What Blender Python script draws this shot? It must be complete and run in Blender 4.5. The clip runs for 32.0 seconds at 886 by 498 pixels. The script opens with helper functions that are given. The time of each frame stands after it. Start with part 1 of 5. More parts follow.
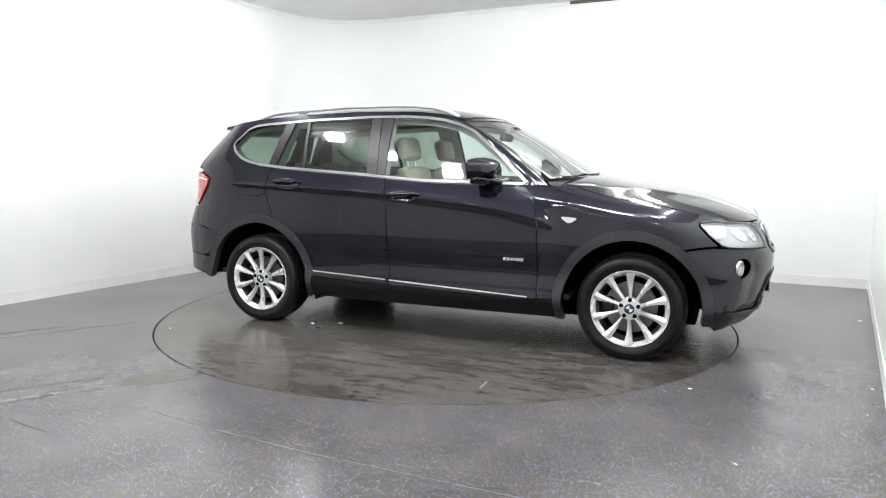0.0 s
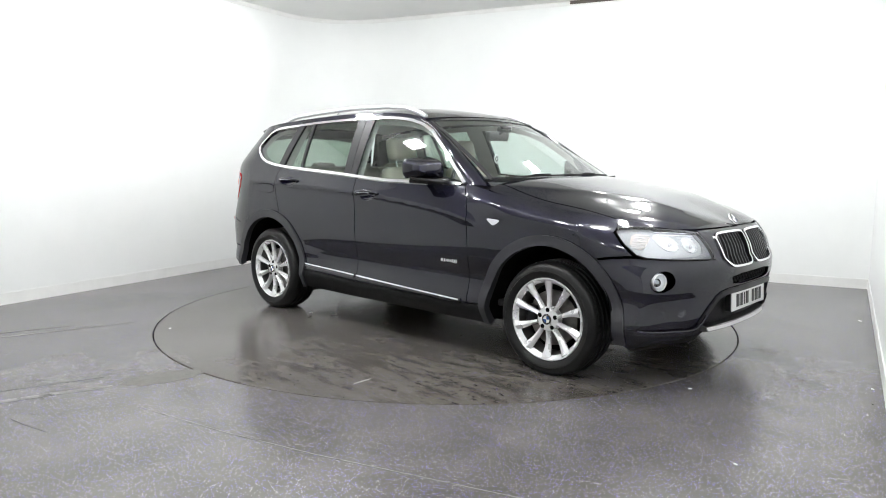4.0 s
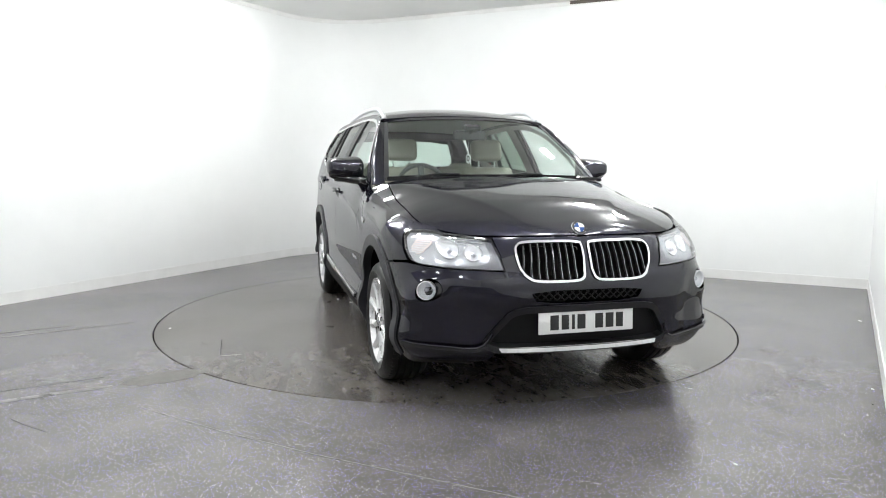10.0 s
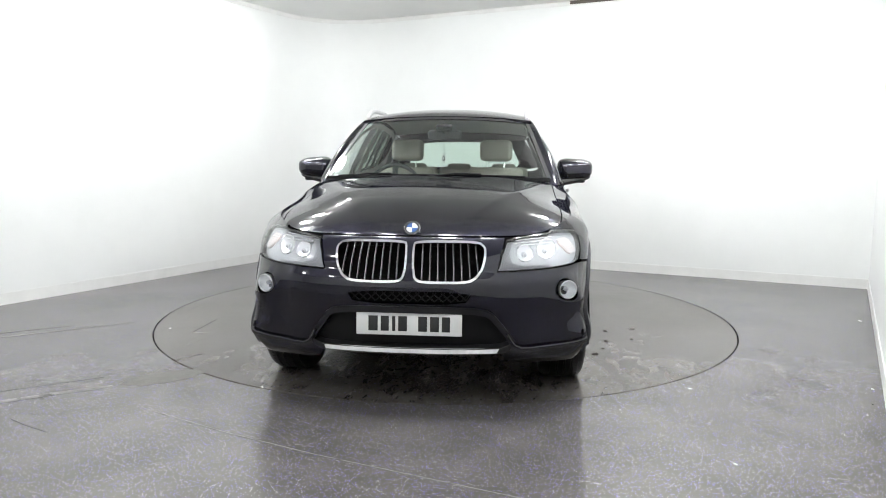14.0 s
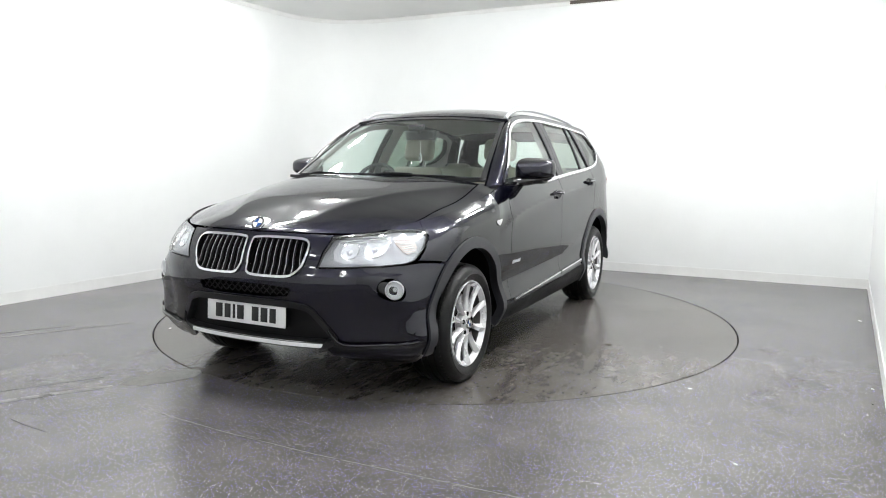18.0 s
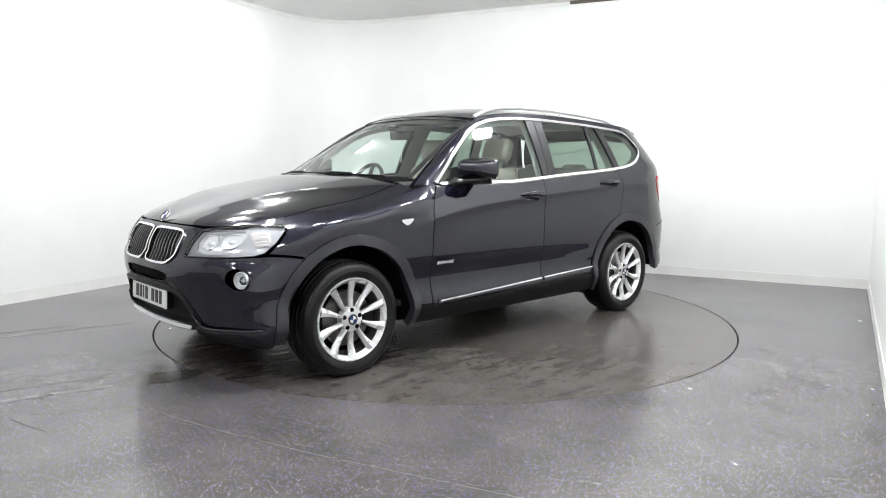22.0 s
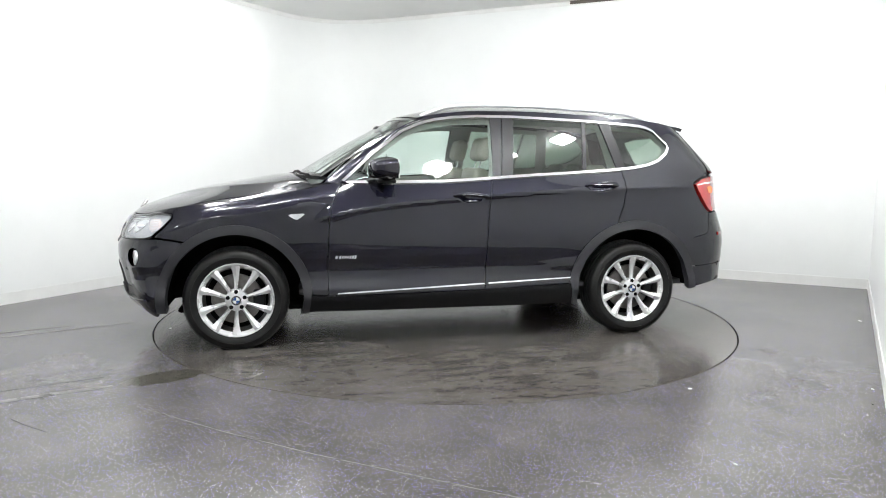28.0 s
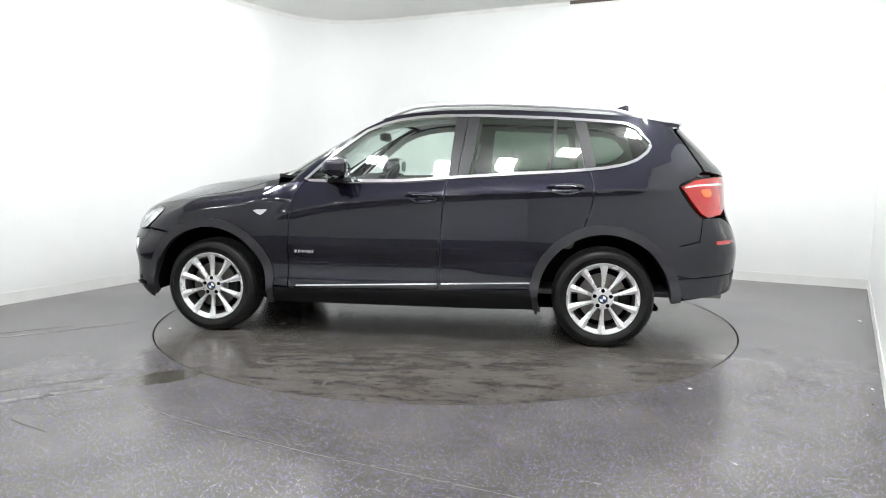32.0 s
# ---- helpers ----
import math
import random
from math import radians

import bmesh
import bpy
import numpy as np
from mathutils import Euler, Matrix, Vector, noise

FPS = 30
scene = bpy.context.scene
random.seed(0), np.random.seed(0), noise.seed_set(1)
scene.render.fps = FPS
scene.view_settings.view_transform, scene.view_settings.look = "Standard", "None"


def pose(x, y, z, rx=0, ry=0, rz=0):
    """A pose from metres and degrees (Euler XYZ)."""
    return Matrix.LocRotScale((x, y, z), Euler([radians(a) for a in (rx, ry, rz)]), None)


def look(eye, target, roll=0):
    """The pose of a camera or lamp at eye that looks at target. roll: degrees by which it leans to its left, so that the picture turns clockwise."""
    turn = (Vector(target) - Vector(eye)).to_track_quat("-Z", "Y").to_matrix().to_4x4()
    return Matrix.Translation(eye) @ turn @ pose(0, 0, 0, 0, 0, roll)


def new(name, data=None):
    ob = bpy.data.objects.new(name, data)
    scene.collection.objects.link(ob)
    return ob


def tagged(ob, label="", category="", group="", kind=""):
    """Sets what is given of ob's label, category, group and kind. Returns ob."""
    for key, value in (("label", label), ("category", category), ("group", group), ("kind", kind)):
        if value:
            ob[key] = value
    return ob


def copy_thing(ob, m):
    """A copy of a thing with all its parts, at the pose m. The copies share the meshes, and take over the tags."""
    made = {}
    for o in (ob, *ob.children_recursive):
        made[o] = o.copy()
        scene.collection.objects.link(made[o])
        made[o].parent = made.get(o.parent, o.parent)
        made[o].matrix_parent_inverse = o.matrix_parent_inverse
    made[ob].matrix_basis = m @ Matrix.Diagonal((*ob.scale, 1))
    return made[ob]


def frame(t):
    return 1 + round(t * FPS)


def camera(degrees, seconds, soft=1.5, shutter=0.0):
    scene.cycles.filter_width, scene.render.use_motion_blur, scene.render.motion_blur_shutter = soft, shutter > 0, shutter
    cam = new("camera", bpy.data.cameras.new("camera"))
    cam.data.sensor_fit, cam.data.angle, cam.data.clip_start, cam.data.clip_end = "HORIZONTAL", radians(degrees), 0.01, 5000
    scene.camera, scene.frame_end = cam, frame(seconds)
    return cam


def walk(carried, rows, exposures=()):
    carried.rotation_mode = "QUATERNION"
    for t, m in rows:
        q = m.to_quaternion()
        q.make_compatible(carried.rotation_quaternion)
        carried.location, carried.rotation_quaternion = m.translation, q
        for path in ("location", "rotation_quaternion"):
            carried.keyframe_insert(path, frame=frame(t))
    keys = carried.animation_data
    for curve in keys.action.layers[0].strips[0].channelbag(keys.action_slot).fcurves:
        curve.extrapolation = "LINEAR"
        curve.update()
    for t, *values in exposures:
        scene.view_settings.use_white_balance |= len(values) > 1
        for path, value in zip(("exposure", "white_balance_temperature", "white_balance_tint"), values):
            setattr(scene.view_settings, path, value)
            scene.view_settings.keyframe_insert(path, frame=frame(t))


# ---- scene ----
from mathutils.geometry import delaunay_2d_cdt

# ---- camera ----
cam = camera(64.0, 32.0, soft=1.0)
EYE = (0.0, -5.813, 1.249)
VIEW = look(EYE, (-0.0243, 0.142, 0.517), 0.44)
walk(cam, [(0.0, VIEW), (32.0, VIEW)])

# ---- light ----
world = bpy.data.worlds.new("world")
scene.world = world
world.use_nodes = True
world.node_tree.nodes["Background"].inputs["Color"].default_value = (0.75, 0.8, 0.85, 1)
world.node_tree.nodes["Background"].inputs["Strength"].default_value = 0.05
scene.view_settings.exposure = 0.0
PANEL_POWER = 85.0


# ---- materials ----
def material(name, color, rough=0.5, metal=0.0, coat=0.0, spec=0.5, emit=0.0):
    m = bpy.data.materials.new(name)
    m.use_nodes = True
    b = m.node_tree.nodes["Principled BSDF"]
    b.inputs["Base Color"].default_value = (*color, 1)
    b.inputs["Roughness"].default_value = rough
    b.inputs["Metallic"].default_value = metal
    b.inputs["Coat Weight"].default_value = coat
    b.inputs["Coat Roughness"].default_value = 0.03
    b.inputs["Specular IOR Level"].default_value = spec
    if emit:
        b.inputs["Emission Color"].default_value = (*color, 1)
        b.inputs["Emission Strength"].default_value = emit
    return m


def node(m, kind, **values):
    n = m.node_tree.nodes.new(kind)
    for key, value in values.items():
        n.inputs[key.replace("_", " ")].default_value = value
    return n


def link(m, a, out, b, into):
    m.node_tree.links.new(a.outputs[out], b.inputs[into])


def vary(m, scale, low, high, rough_low=None, rough_high=None, bump=0.0, detail=6.0, bump_scale=None):
    """Colour that drifts between low and high, roughness likewise, and a fine relief."""
    b = m.node_tree.nodes["Principled BSDF"]
    pos = node(m, "ShaderNodeTexCoord")
    n = node(m, "ShaderNodeTexNoise", Scale=scale, Detail=detail, Roughness=0.62)
    link(m, pos, "Object", n, "Vector")
    ramp = node(m, "ShaderNodeValToRGB")
    ramp.color_ramp.elements[0].position, ramp.color_ramp.elements[1].position = 0.32, 0.68
    ramp.color_ramp.elements[0].color, ramp.color_ramp.elements[1].color = (*low, 1), (*high, 1)
    link(m, n, "Fac", ramp, "Fac")
    link(m, ramp, "Color", b, "Base Color")
    if rough_low is not None:
        r = node(m, "ShaderNodeMapRange")
        r.inputs["From Min"].default_value, r.inputs["From Max"].default_value = 0.3, 0.7
        r.inputs["To Min"].default_value, r.inputs["To Max"].default_value = rough_low, rough_high
        link(m, n, "Fac", r, "Value")
        link(m, r, "Result", b, "Roughness")
    if bump:
        fine = node(m, "ShaderNodeTexNoise", Scale=bump_scale or scale * 12, Detail=4.0)
        link(m, pos, "Object", fine, "Vector")
        bm_node = node(m, "ShaderNodeBump", Strength=bump, Distance=0.01)
        link(m, fine, "Fac", bm_node, "Height")
        link(m, bm_node, "Normal", b, "Normal")
    return m


def pane(name, tint, gloss=0.0, least=0.07):
    """Thin glass: clear and tinted, with a mirror-like gloss that grows at grazing angles."""
    m = bpy.data.materials.new(name)
    m.use_nodes = True
    t = m.node_tree
    t.nodes.remove(t.nodes["Principled BSDF"])
    clear, shine, mix, fres = t.nodes.new("ShaderNodeBsdfTransparent"), t.nodes.new("ShaderNodeBsdfGlossy"), t.nodes.new("ShaderNodeMixShader"), t.nodes.new("ShaderNodeLayerWeight")
    clear.inputs["Color"].default_value = (*tint, 1)
    shine.inputs["Roughness"].default_value = gloss
    fres.inputs["Blend"].default_value = 0.5
    steep, scaled = t.nodes.new("ShaderNodeMath"), t.nodes.new("ShaderNodeMath")
    steep.operation, scaled.operation = "POWER", "MULTIPLY_ADD"
    steep.inputs[1].default_value, scaled.inputs[1].default_value, scaled.inputs[2].default_value = 5.0, 1.0 - least, least
    t.links.new(fres.outputs["Facing"], steep.inputs[0])
    t.links.new(steep.outputs[0], scaled.inputs[0])
    t.links.new(scaled.outputs[0], mix.inputs[0])
    t.links.new(clear.outputs[0], mix.inputs[1])
    t.links.new(shine.outputs[0], mix.inputs[2])
    t.links.new(mix.outputs[0], t.nodes["Material Output"].inputs["Surface"])
    return m


PAINT = material("black_paint", (0.010, 0.010, 0.016), 0.48, 1.0, 1.0, 0.5)
PAINT.node_tree.nodes["Principled BSDF"].inputs["Coat IOR"].default_value = 1.57
_b = PAINT.node_tree.nodes["Principled BSDF"]
_b.inputs["Specular Tint"].default_value = (0.25, 0.25, 0.32, 1)
_n = node(PAINT, "ShaderNodeTexVoronoi", Scale=900.0)
_p = node(PAINT, "ShaderNodeTexCoord")
link(PAINT, _p, "Object", _n, "Vector")
_r = node(PAINT, "ShaderNodeValToRGB")
_r.color_ramp.elements[0].color, _r.color_ramp.elements[1].color = (0.0016, 0.0015, 0.004, 1), (0.0135, 0.0130, 0.029, 1)
link(PAINT, _n, "Color", _r, "Fac")
link(PAINT, _r, "Color", _b, "Base Color")
SATINBLACK = vary(material("satin_black", (0.010, 0.010, 0.011), 0.34, spec=0.45), 6, (0.008, 0.008, 0.009), (0.013, 0.013, 0.0145), 0.30, 0.40)
FLARE = vary(material("arch_paint", (0.03, 0.03, 0.034), 0.42, 0, 0.0, 0.45), 3, (0.021, 0.021, 0.025), (0.029, 0.029, 0.034), 0.38, 0.48, 0.06, bump_scale=400)
TRIM = vary(material("black_plastic", (0.01, 0.01, 0.01), 0.55, spec=0.2), 5, (0.005, 0.005, 0.0055), (0.009, 0.009, 0.0095), 0.48, 0.62, 0.1, bump_scale=300)
GLOSSBLACK = material("gloss_black", (0.012, 0.012, 0.013), 0.12, 0, 0.6)
PILLAR = material("pillar_cover", (0.014, 0.014, 0.016), 0.36, 0.0, 0.0, 0.4)
DARK = material("dark_void", (0.004, 0.004, 0.004), 0.9, spec=0.03)
RUBBER = vary(material("tyre_rubber", (0.01, 0.01, 0.01), 0.5, spec=0.3), 9, (0.004, 0.004, 0.004), (0.008, 0.008, 0.008), 0.28, 0.46, 0.15, bump_scale=120)
ALLOY = vary(material("silver_alloy", (0.74, 0.74, 0.75), 0.3, 0.42, 0.4), 8, (0.76, 0.76, 0.77), (0.83, 0.83, 0.84), 0.22, 0.32)
# wheel barrel: the shade behind the spokes is put into its colour
BARREL = vary(material("shaded_alloy", (0.20, 0.20, 0.20), 0.5, 0.5), 8, (0.05, 0.048, 0.046), (0.09, 0.087, 0.084), 0.4, 0.6)
CHROME = material("chrome", (0.86, 0.86, 0.87), 0.10, 1.0)
SATIN = material("satin_aluminium", (0.80, 0.80, 0.82), 0.34, 0.6)
STEEL = vary(material("brake_steel", (0.35, 0.33, 0.31), 0.4, 0.9), 20, (0.13, 0.12, 0.11), (0.22, 0.21, 0.20), 0.3, 0.5)
GLASS = pane("clear_glass", (0.84, 0.93, 0.89), least=0.09)
SCREEN = pane("screen_glass", (0.84, 0.93, 0.89), least=0.13)
GLASS_REAR = pane("tinted_glass", (0.30, 0.38, 0.32), least=0.10)
GLASS_BACK = pane("back_glass", (0.78, 0.89, 0.83), least=0.08)
LENS = pane("lamp_lens", (0.95, 0.96, 0.97))
REDLENS = material("red_lens", (0.46, 0.010, 0.008), 0.12, 0, 1.0)
ORANGELENS = material("orange_lens", (0.80, 0.16, 0.015), 0.15, 0, 1.0)
WHITELENS = material("white_lens", (0.8, 0.76, 0.74), 0.15, 0, 1.0)
REFLECTOR = material("lamp_reflector", (0.90, 0.91, 0.93), 0.24, 0.3)
MIRROR = material("mirror_silver", (0.9, 0.91, 0.92), 0.02, 1.0)
BEZEL = material("lamp_bezel", (0.60, 0.61, 0.64), 0.2, 0.35)
SMOKE = material("lamp_smoke_grey", (0.24, 0.245, 0.26), 0.3, 0.3)
SLATEDGE = material("slat_edge", (0.42, 0.42, 0.44), 0.25, 0.7)
AMBER = material("amber_reflector", (0.90, 0.79, 0.75), 0.2, 0.3)
LEATHER = vary(material("beige_leather", (0.52, 0.47, 0.39), 0.5), 7, (0.31, 0.282, 0.235), (0.38, 0.347, 0.292), 0.42, 0.6, 0.2, bump_scale=160)
CABIN = vary(material("grey_cabin_trim", (0.30, 0.29, 0.27), 0.75), 6, (0.40, 0.39, 0.37), (0.48, 0.47, 0.45), None, None, 0.1)
DASH = vary(material("dash_plastic", (0.03, 0.03, 0.032), 0.6), 9, (0.024, 0.024, 0.026), (0.038, 0.038, 0.04), 0.5, 0.7, 0.2, bump_scale=250)
HEADLINE = vary(material("headlining_cloth", (0.45, 0.43, 0.40), 0.9), 9, (0.68, 0.66, 0.63), (0.74, 0.72, 0.69))
PLATEWHITE = material("plate_white", (0.80, 0.80, 0.79), 0.35)
BARBLACK = material("plate_black", (0.012, 0.012, 0.012), 0.4)
BLUE = material("badge_blue", (0.03, 0.08, 0.24), 0.2, 0, 0.5)
WHITE = material("badge_white", (0.8, 0.8, 0.8), 0.25, 0, 0.5)
WALL = vary(material("white_wall_paint", (0.82, 0.83, 0.82), 0.55), 1.3, (0.80, 0.81, 0.80), (0.84, 0.85, 0.84), 0.5, 0.62, 0.04, bump_scale=90)
SKIRT = vary(material("skirting_paint", (0.72, 0.72, 0.70), 0.5), 4, (0.74, 0.74, 0.725), (0.82, 0.82, 0.805), 0.45, 0.6)
CEIL = vary(material("ceiling_paint", (0.82, 0.82, 0.80), 0.8), 1.5, (0.84, 0.84, 0.825), (0.87, 0.87, 0.855))
LIGHTPANEL = material("light_panel", (0.972, 0.99, 0.998), 0.5, emit=PANEL_POWER)


def vinyl(name, low, high, fleck, gloss=0.24, worn_low=0.36, worn_high=0.50):
    """Safety vinyl: dark grey with scuffs, worn gloss and tiny pale and bluish flecks."""
    m = material(name, low, 0.4, spec=gloss)
    b = m.node_tree.nodes["Principled BSDF"]
    pos = node(m, "ShaderNodeTexCoord")
    big = node(m, "ShaderNodeTexNoise", Scale=2.2, Detail=9.0, Roughness=0.68)
    link(m, pos, "Object", big, "Vector")
    base = node(m, "ShaderNodeValToRGB")
    base.color_ramp.elements[0].position, base.color_ramp.elements[1].position = 0.3, 0.72
    base.color_ramp.elements[0].color, base.color_ramp.elements[1].color = (*low, 1), (*high, 1)
    link(m, big, "Fac", base, "Fac")
    cell = node(m, "ShaderNodeTexVoronoi", Scale=140.0)
    link(m, pos, "Object", cell, "Vector")
    near = node(m, "ShaderNodeMapRange")
    near.inputs["From Min"].default_value, near.inputs["From Max"].default_value = 0.16, 0.34
    near.inputs["To Min"].default_value, near.inputs["To Max"].default_value = 1.0, 0.0
    link(m, cell, "Distance", near, "Value")
    split = node(m, "ShaderNodeSeparateColor")
    link(m, cell, "Color", split, "Color")
    few = node(m, "ShaderNodeMath")
    few.operation = "GREATER_THAN"
    few.inputs[1].default_value = 1.0 - fleck
    link(m, split, "Red", few, 0)
    both = node(m, "ShaderNodeMath")
    both.operation = "MULTIPLY"
    link(m, near, "Result", both, 0)
    link(m, few, "Value", both, 1)
    hue = node(m, "ShaderNodeValToRGB")
    hue.color_ramp.elements[0].color, hue.color_ramp.elements[1].color = (0.25, 0.20, 0.78, 1), (0.84, 0.80, 0.84, 1)
    hue.color_ramp.elements[0].position, hue.color_ramp.elements[1].position = 0.45, 0.75
    link(m, split, "Green", hue, "Fac")
    mix = node(m, "ShaderNodeMix")
    mix.data_type = "RGBA"
    link(m, both, "Value", mix, 0)
    link(m, base, "Color", mix, 6)
    link(m, hue, "Color", mix, 7)
    m.node_tree.links.new(mix.outputs[2], b.inputs["Base Color"])
    worn = node(m, "ShaderNodeTexNoise", Scale=0.8, Detail=3.0, Roughness=0.5)
    link(m, pos, "Object", worn, "Vector")
    rough = node(m, "ShaderNodeMapRange")
    rough.inputs["From Min"].default_value, rough.inputs["From Max"].default_value = 0.3, 0.7
    rough.inputs["To Min"].default_value, rough.inputs["To Max"].default_value = worn_low, worn_high
    link(m, worn, "Fac", rough, "Value")
    link(m, rough, "Result", b, "Roughness")
    fine = node(m, "ShaderNodeTexNoise", Scale=130.0, Detail=3.0)
    link(m, pos, "Object", fine, "Vector")
    relief = node(m, "ShaderNodeBump", Strength=0.06, Distance=0.003)
    link(m, fine, "Fac", relief, "Height")
    link(m, relief, "Normal", b, "Normal")
    return m


def stained(m):
    """Dark smears and dried drips, in patches with edges of their own."""
    b = m.node_tree.nodes["Principled BSDF"]
    was = b.inputs["Base Color"].links[0].from_socket
    pos = node(m, "ShaderNodeTexCoord")
    place = node(m, "ShaderNodeTexNoise", Scale=0.9, Detail=3.0, Roughness=0.6)
    link(m, pos, "Object", place, "Vector")
    for scale, stretch, low, high, tone in ((1.3, 1.0, 0.40, 0.66, (0.74, 0.70, 0.66)), (2.8, 3.4, 0.46, 0.66, (0.62, 0.58, 0.54)), (15.0, 1.8, 0.59, 0.625, (0.36, 0.34, 0.32))):
        warp = node(m, "ShaderNodeMapping")
        warp.inputs["Scale"].default_value = (1.0, stretch, 1.0)
        warp.inputs["Rotation"].default_value = (0.0, 0.0, 0.3 * scale)
        link(m, pos, "Object", warp, "Vector")
        a = node(m, "ShaderNodeTexNoise", Scale=scale, Detail=10.0, Roughness=0.66)
        link(m, warp, "Vector", a, "Vector")
        lean = node(m, "ShaderNodeMath")
        lean.operation = "MULTIPLY_ADD"
        lean.inputs[1].default_value, lean.inputs[2].default_value = 0.30, -0.15
        link(m, place, "Fac", lean, 0)
        both = node(m, "ShaderNodeMath")
        both.operation = "ADD"
        link(m, a, "Fac", both, 0)
        link(m, lean, "Value", both, 1)
        cut = node(m, "ShaderNodeMapRange")
        cut.inputs["From Min"].default_value, cut.inputs["From Max"].default_value = low, high
        link(m, both, "Value", cut, "Value")
        mix = node(m, "ShaderNodeMix")
        mix.data_type, mix.blend_type = "RGBA", "MULTIPLY"
        mix.inputs[7].default_value = (*tone, 1)
        link(m, cut, "Result", mix, 0)
        m.node_tree.links.new(was, mix.inputs[6])
        was = mix.outputs[2]
    m.node_tree.links.new(was, b.inputs["Base Color"])
    return m


VINYL = vinyl("speckled_vinyl", (0.075, 0.0702, 0.0655), (0.127, 0.1195, 0.1120), 0.52, 0.36, 0.17, 0.27)
DISCTOP = stained(vinyl("turntable_vinyl", (0.090, 0.0832, 0.0765), (0.132, 0.1235, 0.1140), 0.14, 0.36, 0.17, 0.27))


# ---- mesh helpers ----
def part(name, bm, mat, parent=None, label="", smooth=True):
    """One bmesh as one mesh object under a thing or a part."""
    me = bpy.data.meshes.new(name)
    bm.to_mesh(me)
    bm.free()
    me.materials.append(mat)
    if smooth:
        for p in me.polygons:
            p.use_smooth = True
        me.set_sharp_from_angle(angle=radians(40))
    ob = new(name, me)
    if parent:
        ob.parent = parent
    if label:
        tagged(ob, label)
    return ob


def box(bm, lo, hi, bevel=0.0, m=None, seg=2):
    """A box from corner to corner, with rounded edges, added to bm."""
    r = bmesh.ops.create_cube(bm, size=1.0)
    vs = r["verts"]
    c, s = (Vector(lo) + Vector(hi)) / 2, Vector(hi) - Vector(lo)
    for v in vs:
        v.co = Vector((v.co.x * s.x, v.co.y * s.y, v.co.z * s.z)) + c
    if bevel:
        es = list({e for v in vs for e in v.link_edges})
        r = bmesh.ops.bevel(bm, geom=es, offset=min(bevel, 0.49 * min(s)), segments=seg, affect="EDGES", profile=0.5)
        vs = list({v for f in r["faces"] for v in f.verts} | {v for v in vs if v.is_valid})
    if m is not None:
        bmesh.ops.transform(bm, matrix=m, verts=vs)
    return vs


def boxed(lo, hi, bevel=0.0, m=None, seg=2):
    bm = bmesh.new()
    box(bm, lo, hi, bevel, m, seg)
    return bm


def lathe(profile, steps=48, axis="y"):
    """A turned body: profile rows of (radius, height) round the axis."""
    bm = bmesh.new()
    rings = []
    for r, hgt in profile:
        ring = []
        for k in range(steps):
            a = 2 * math.pi * k / steps
            c, s = r * math.cos(a), r * math.sin(a)
            ring.append(bm.verts.new((c, hgt, s) if axis == "y" else (c, s, hgt)))
        rings.append(ring)
    for a, b in zip(rings, rings[1:]):
        for k in range(steps):
            bm.faces.new((a[k], a[(k + 1) % steps], b[(k + 1) % steps], b[k]))
    bmesh.ops.recalc_face_normals(bm, faces=bm.faces)
    return bm


def tube(points, radius, steps=8, squash=1.0, closed=False):
    """A bar of round or oval section along points."""
    bm = bmesh.new()
    pts = [Vector(p) for p in points]
    n = len(pts)
    rings = []
    for i, p in enumerate(pts):
        a = pts[(i - 1) % n] if closed or i else p
        b = pts[(i + 1) % n] if closed or i < n - 1 else p
        d = (b - a).normalized()
        up = Vector((0, 0, 1)) if abs(d.z) < 0.95 else Vector((1, 0, 0))
        s = d.cross(up).normalized()
        u = s.cross(d)
        rad = radius(i / (n - 1)) if callable(radius) else radius
        rings.append([bm.verts.new(p + s * rad * squash * math.cos(2 * math.pi * k / steps) + u * rad * math.sin(2 * math.pi * k / steps)) for k in range(steps)])
    pairs = list(zip(rings, rings[1:])) + ([(rings[-1], rings[0])] if closed else [])
    for a, b in pairs:
        for k in range(steps):
            bm.faces.new((a[k], a[(k + 1) % steps], b[(k + 1) % steps], b[k]))
    if not closed:
        bm.faces.new(rings[0][::-1])
        bm.faces.new(rings[-1])
    bmesh.ops.recalc_face_normals(bm, faces=bm.faces)
    return bm


def sheet(f, nu, nv, thick=0.0):
    """A grid f(u, v), u and v from 0 to 1, with an optional thickness away from its normals."""
    bm = bmesh.new()
    g = [[bm.verts.new(f(i / nu, j / nv)) for j in range(nv + 1)] for i in range(nu + 1)]
    fs = [bm.faces.new((g[i][j], g[i + 1][j], g[i + 1][j + 1], g[i][j + 1])) for i in range(nu) for j in range(nv)]
    if thick:
        bm.normal_update()
        bmesh.ops.solidify(bm, geom=fs, thickness=thick)
    return bm


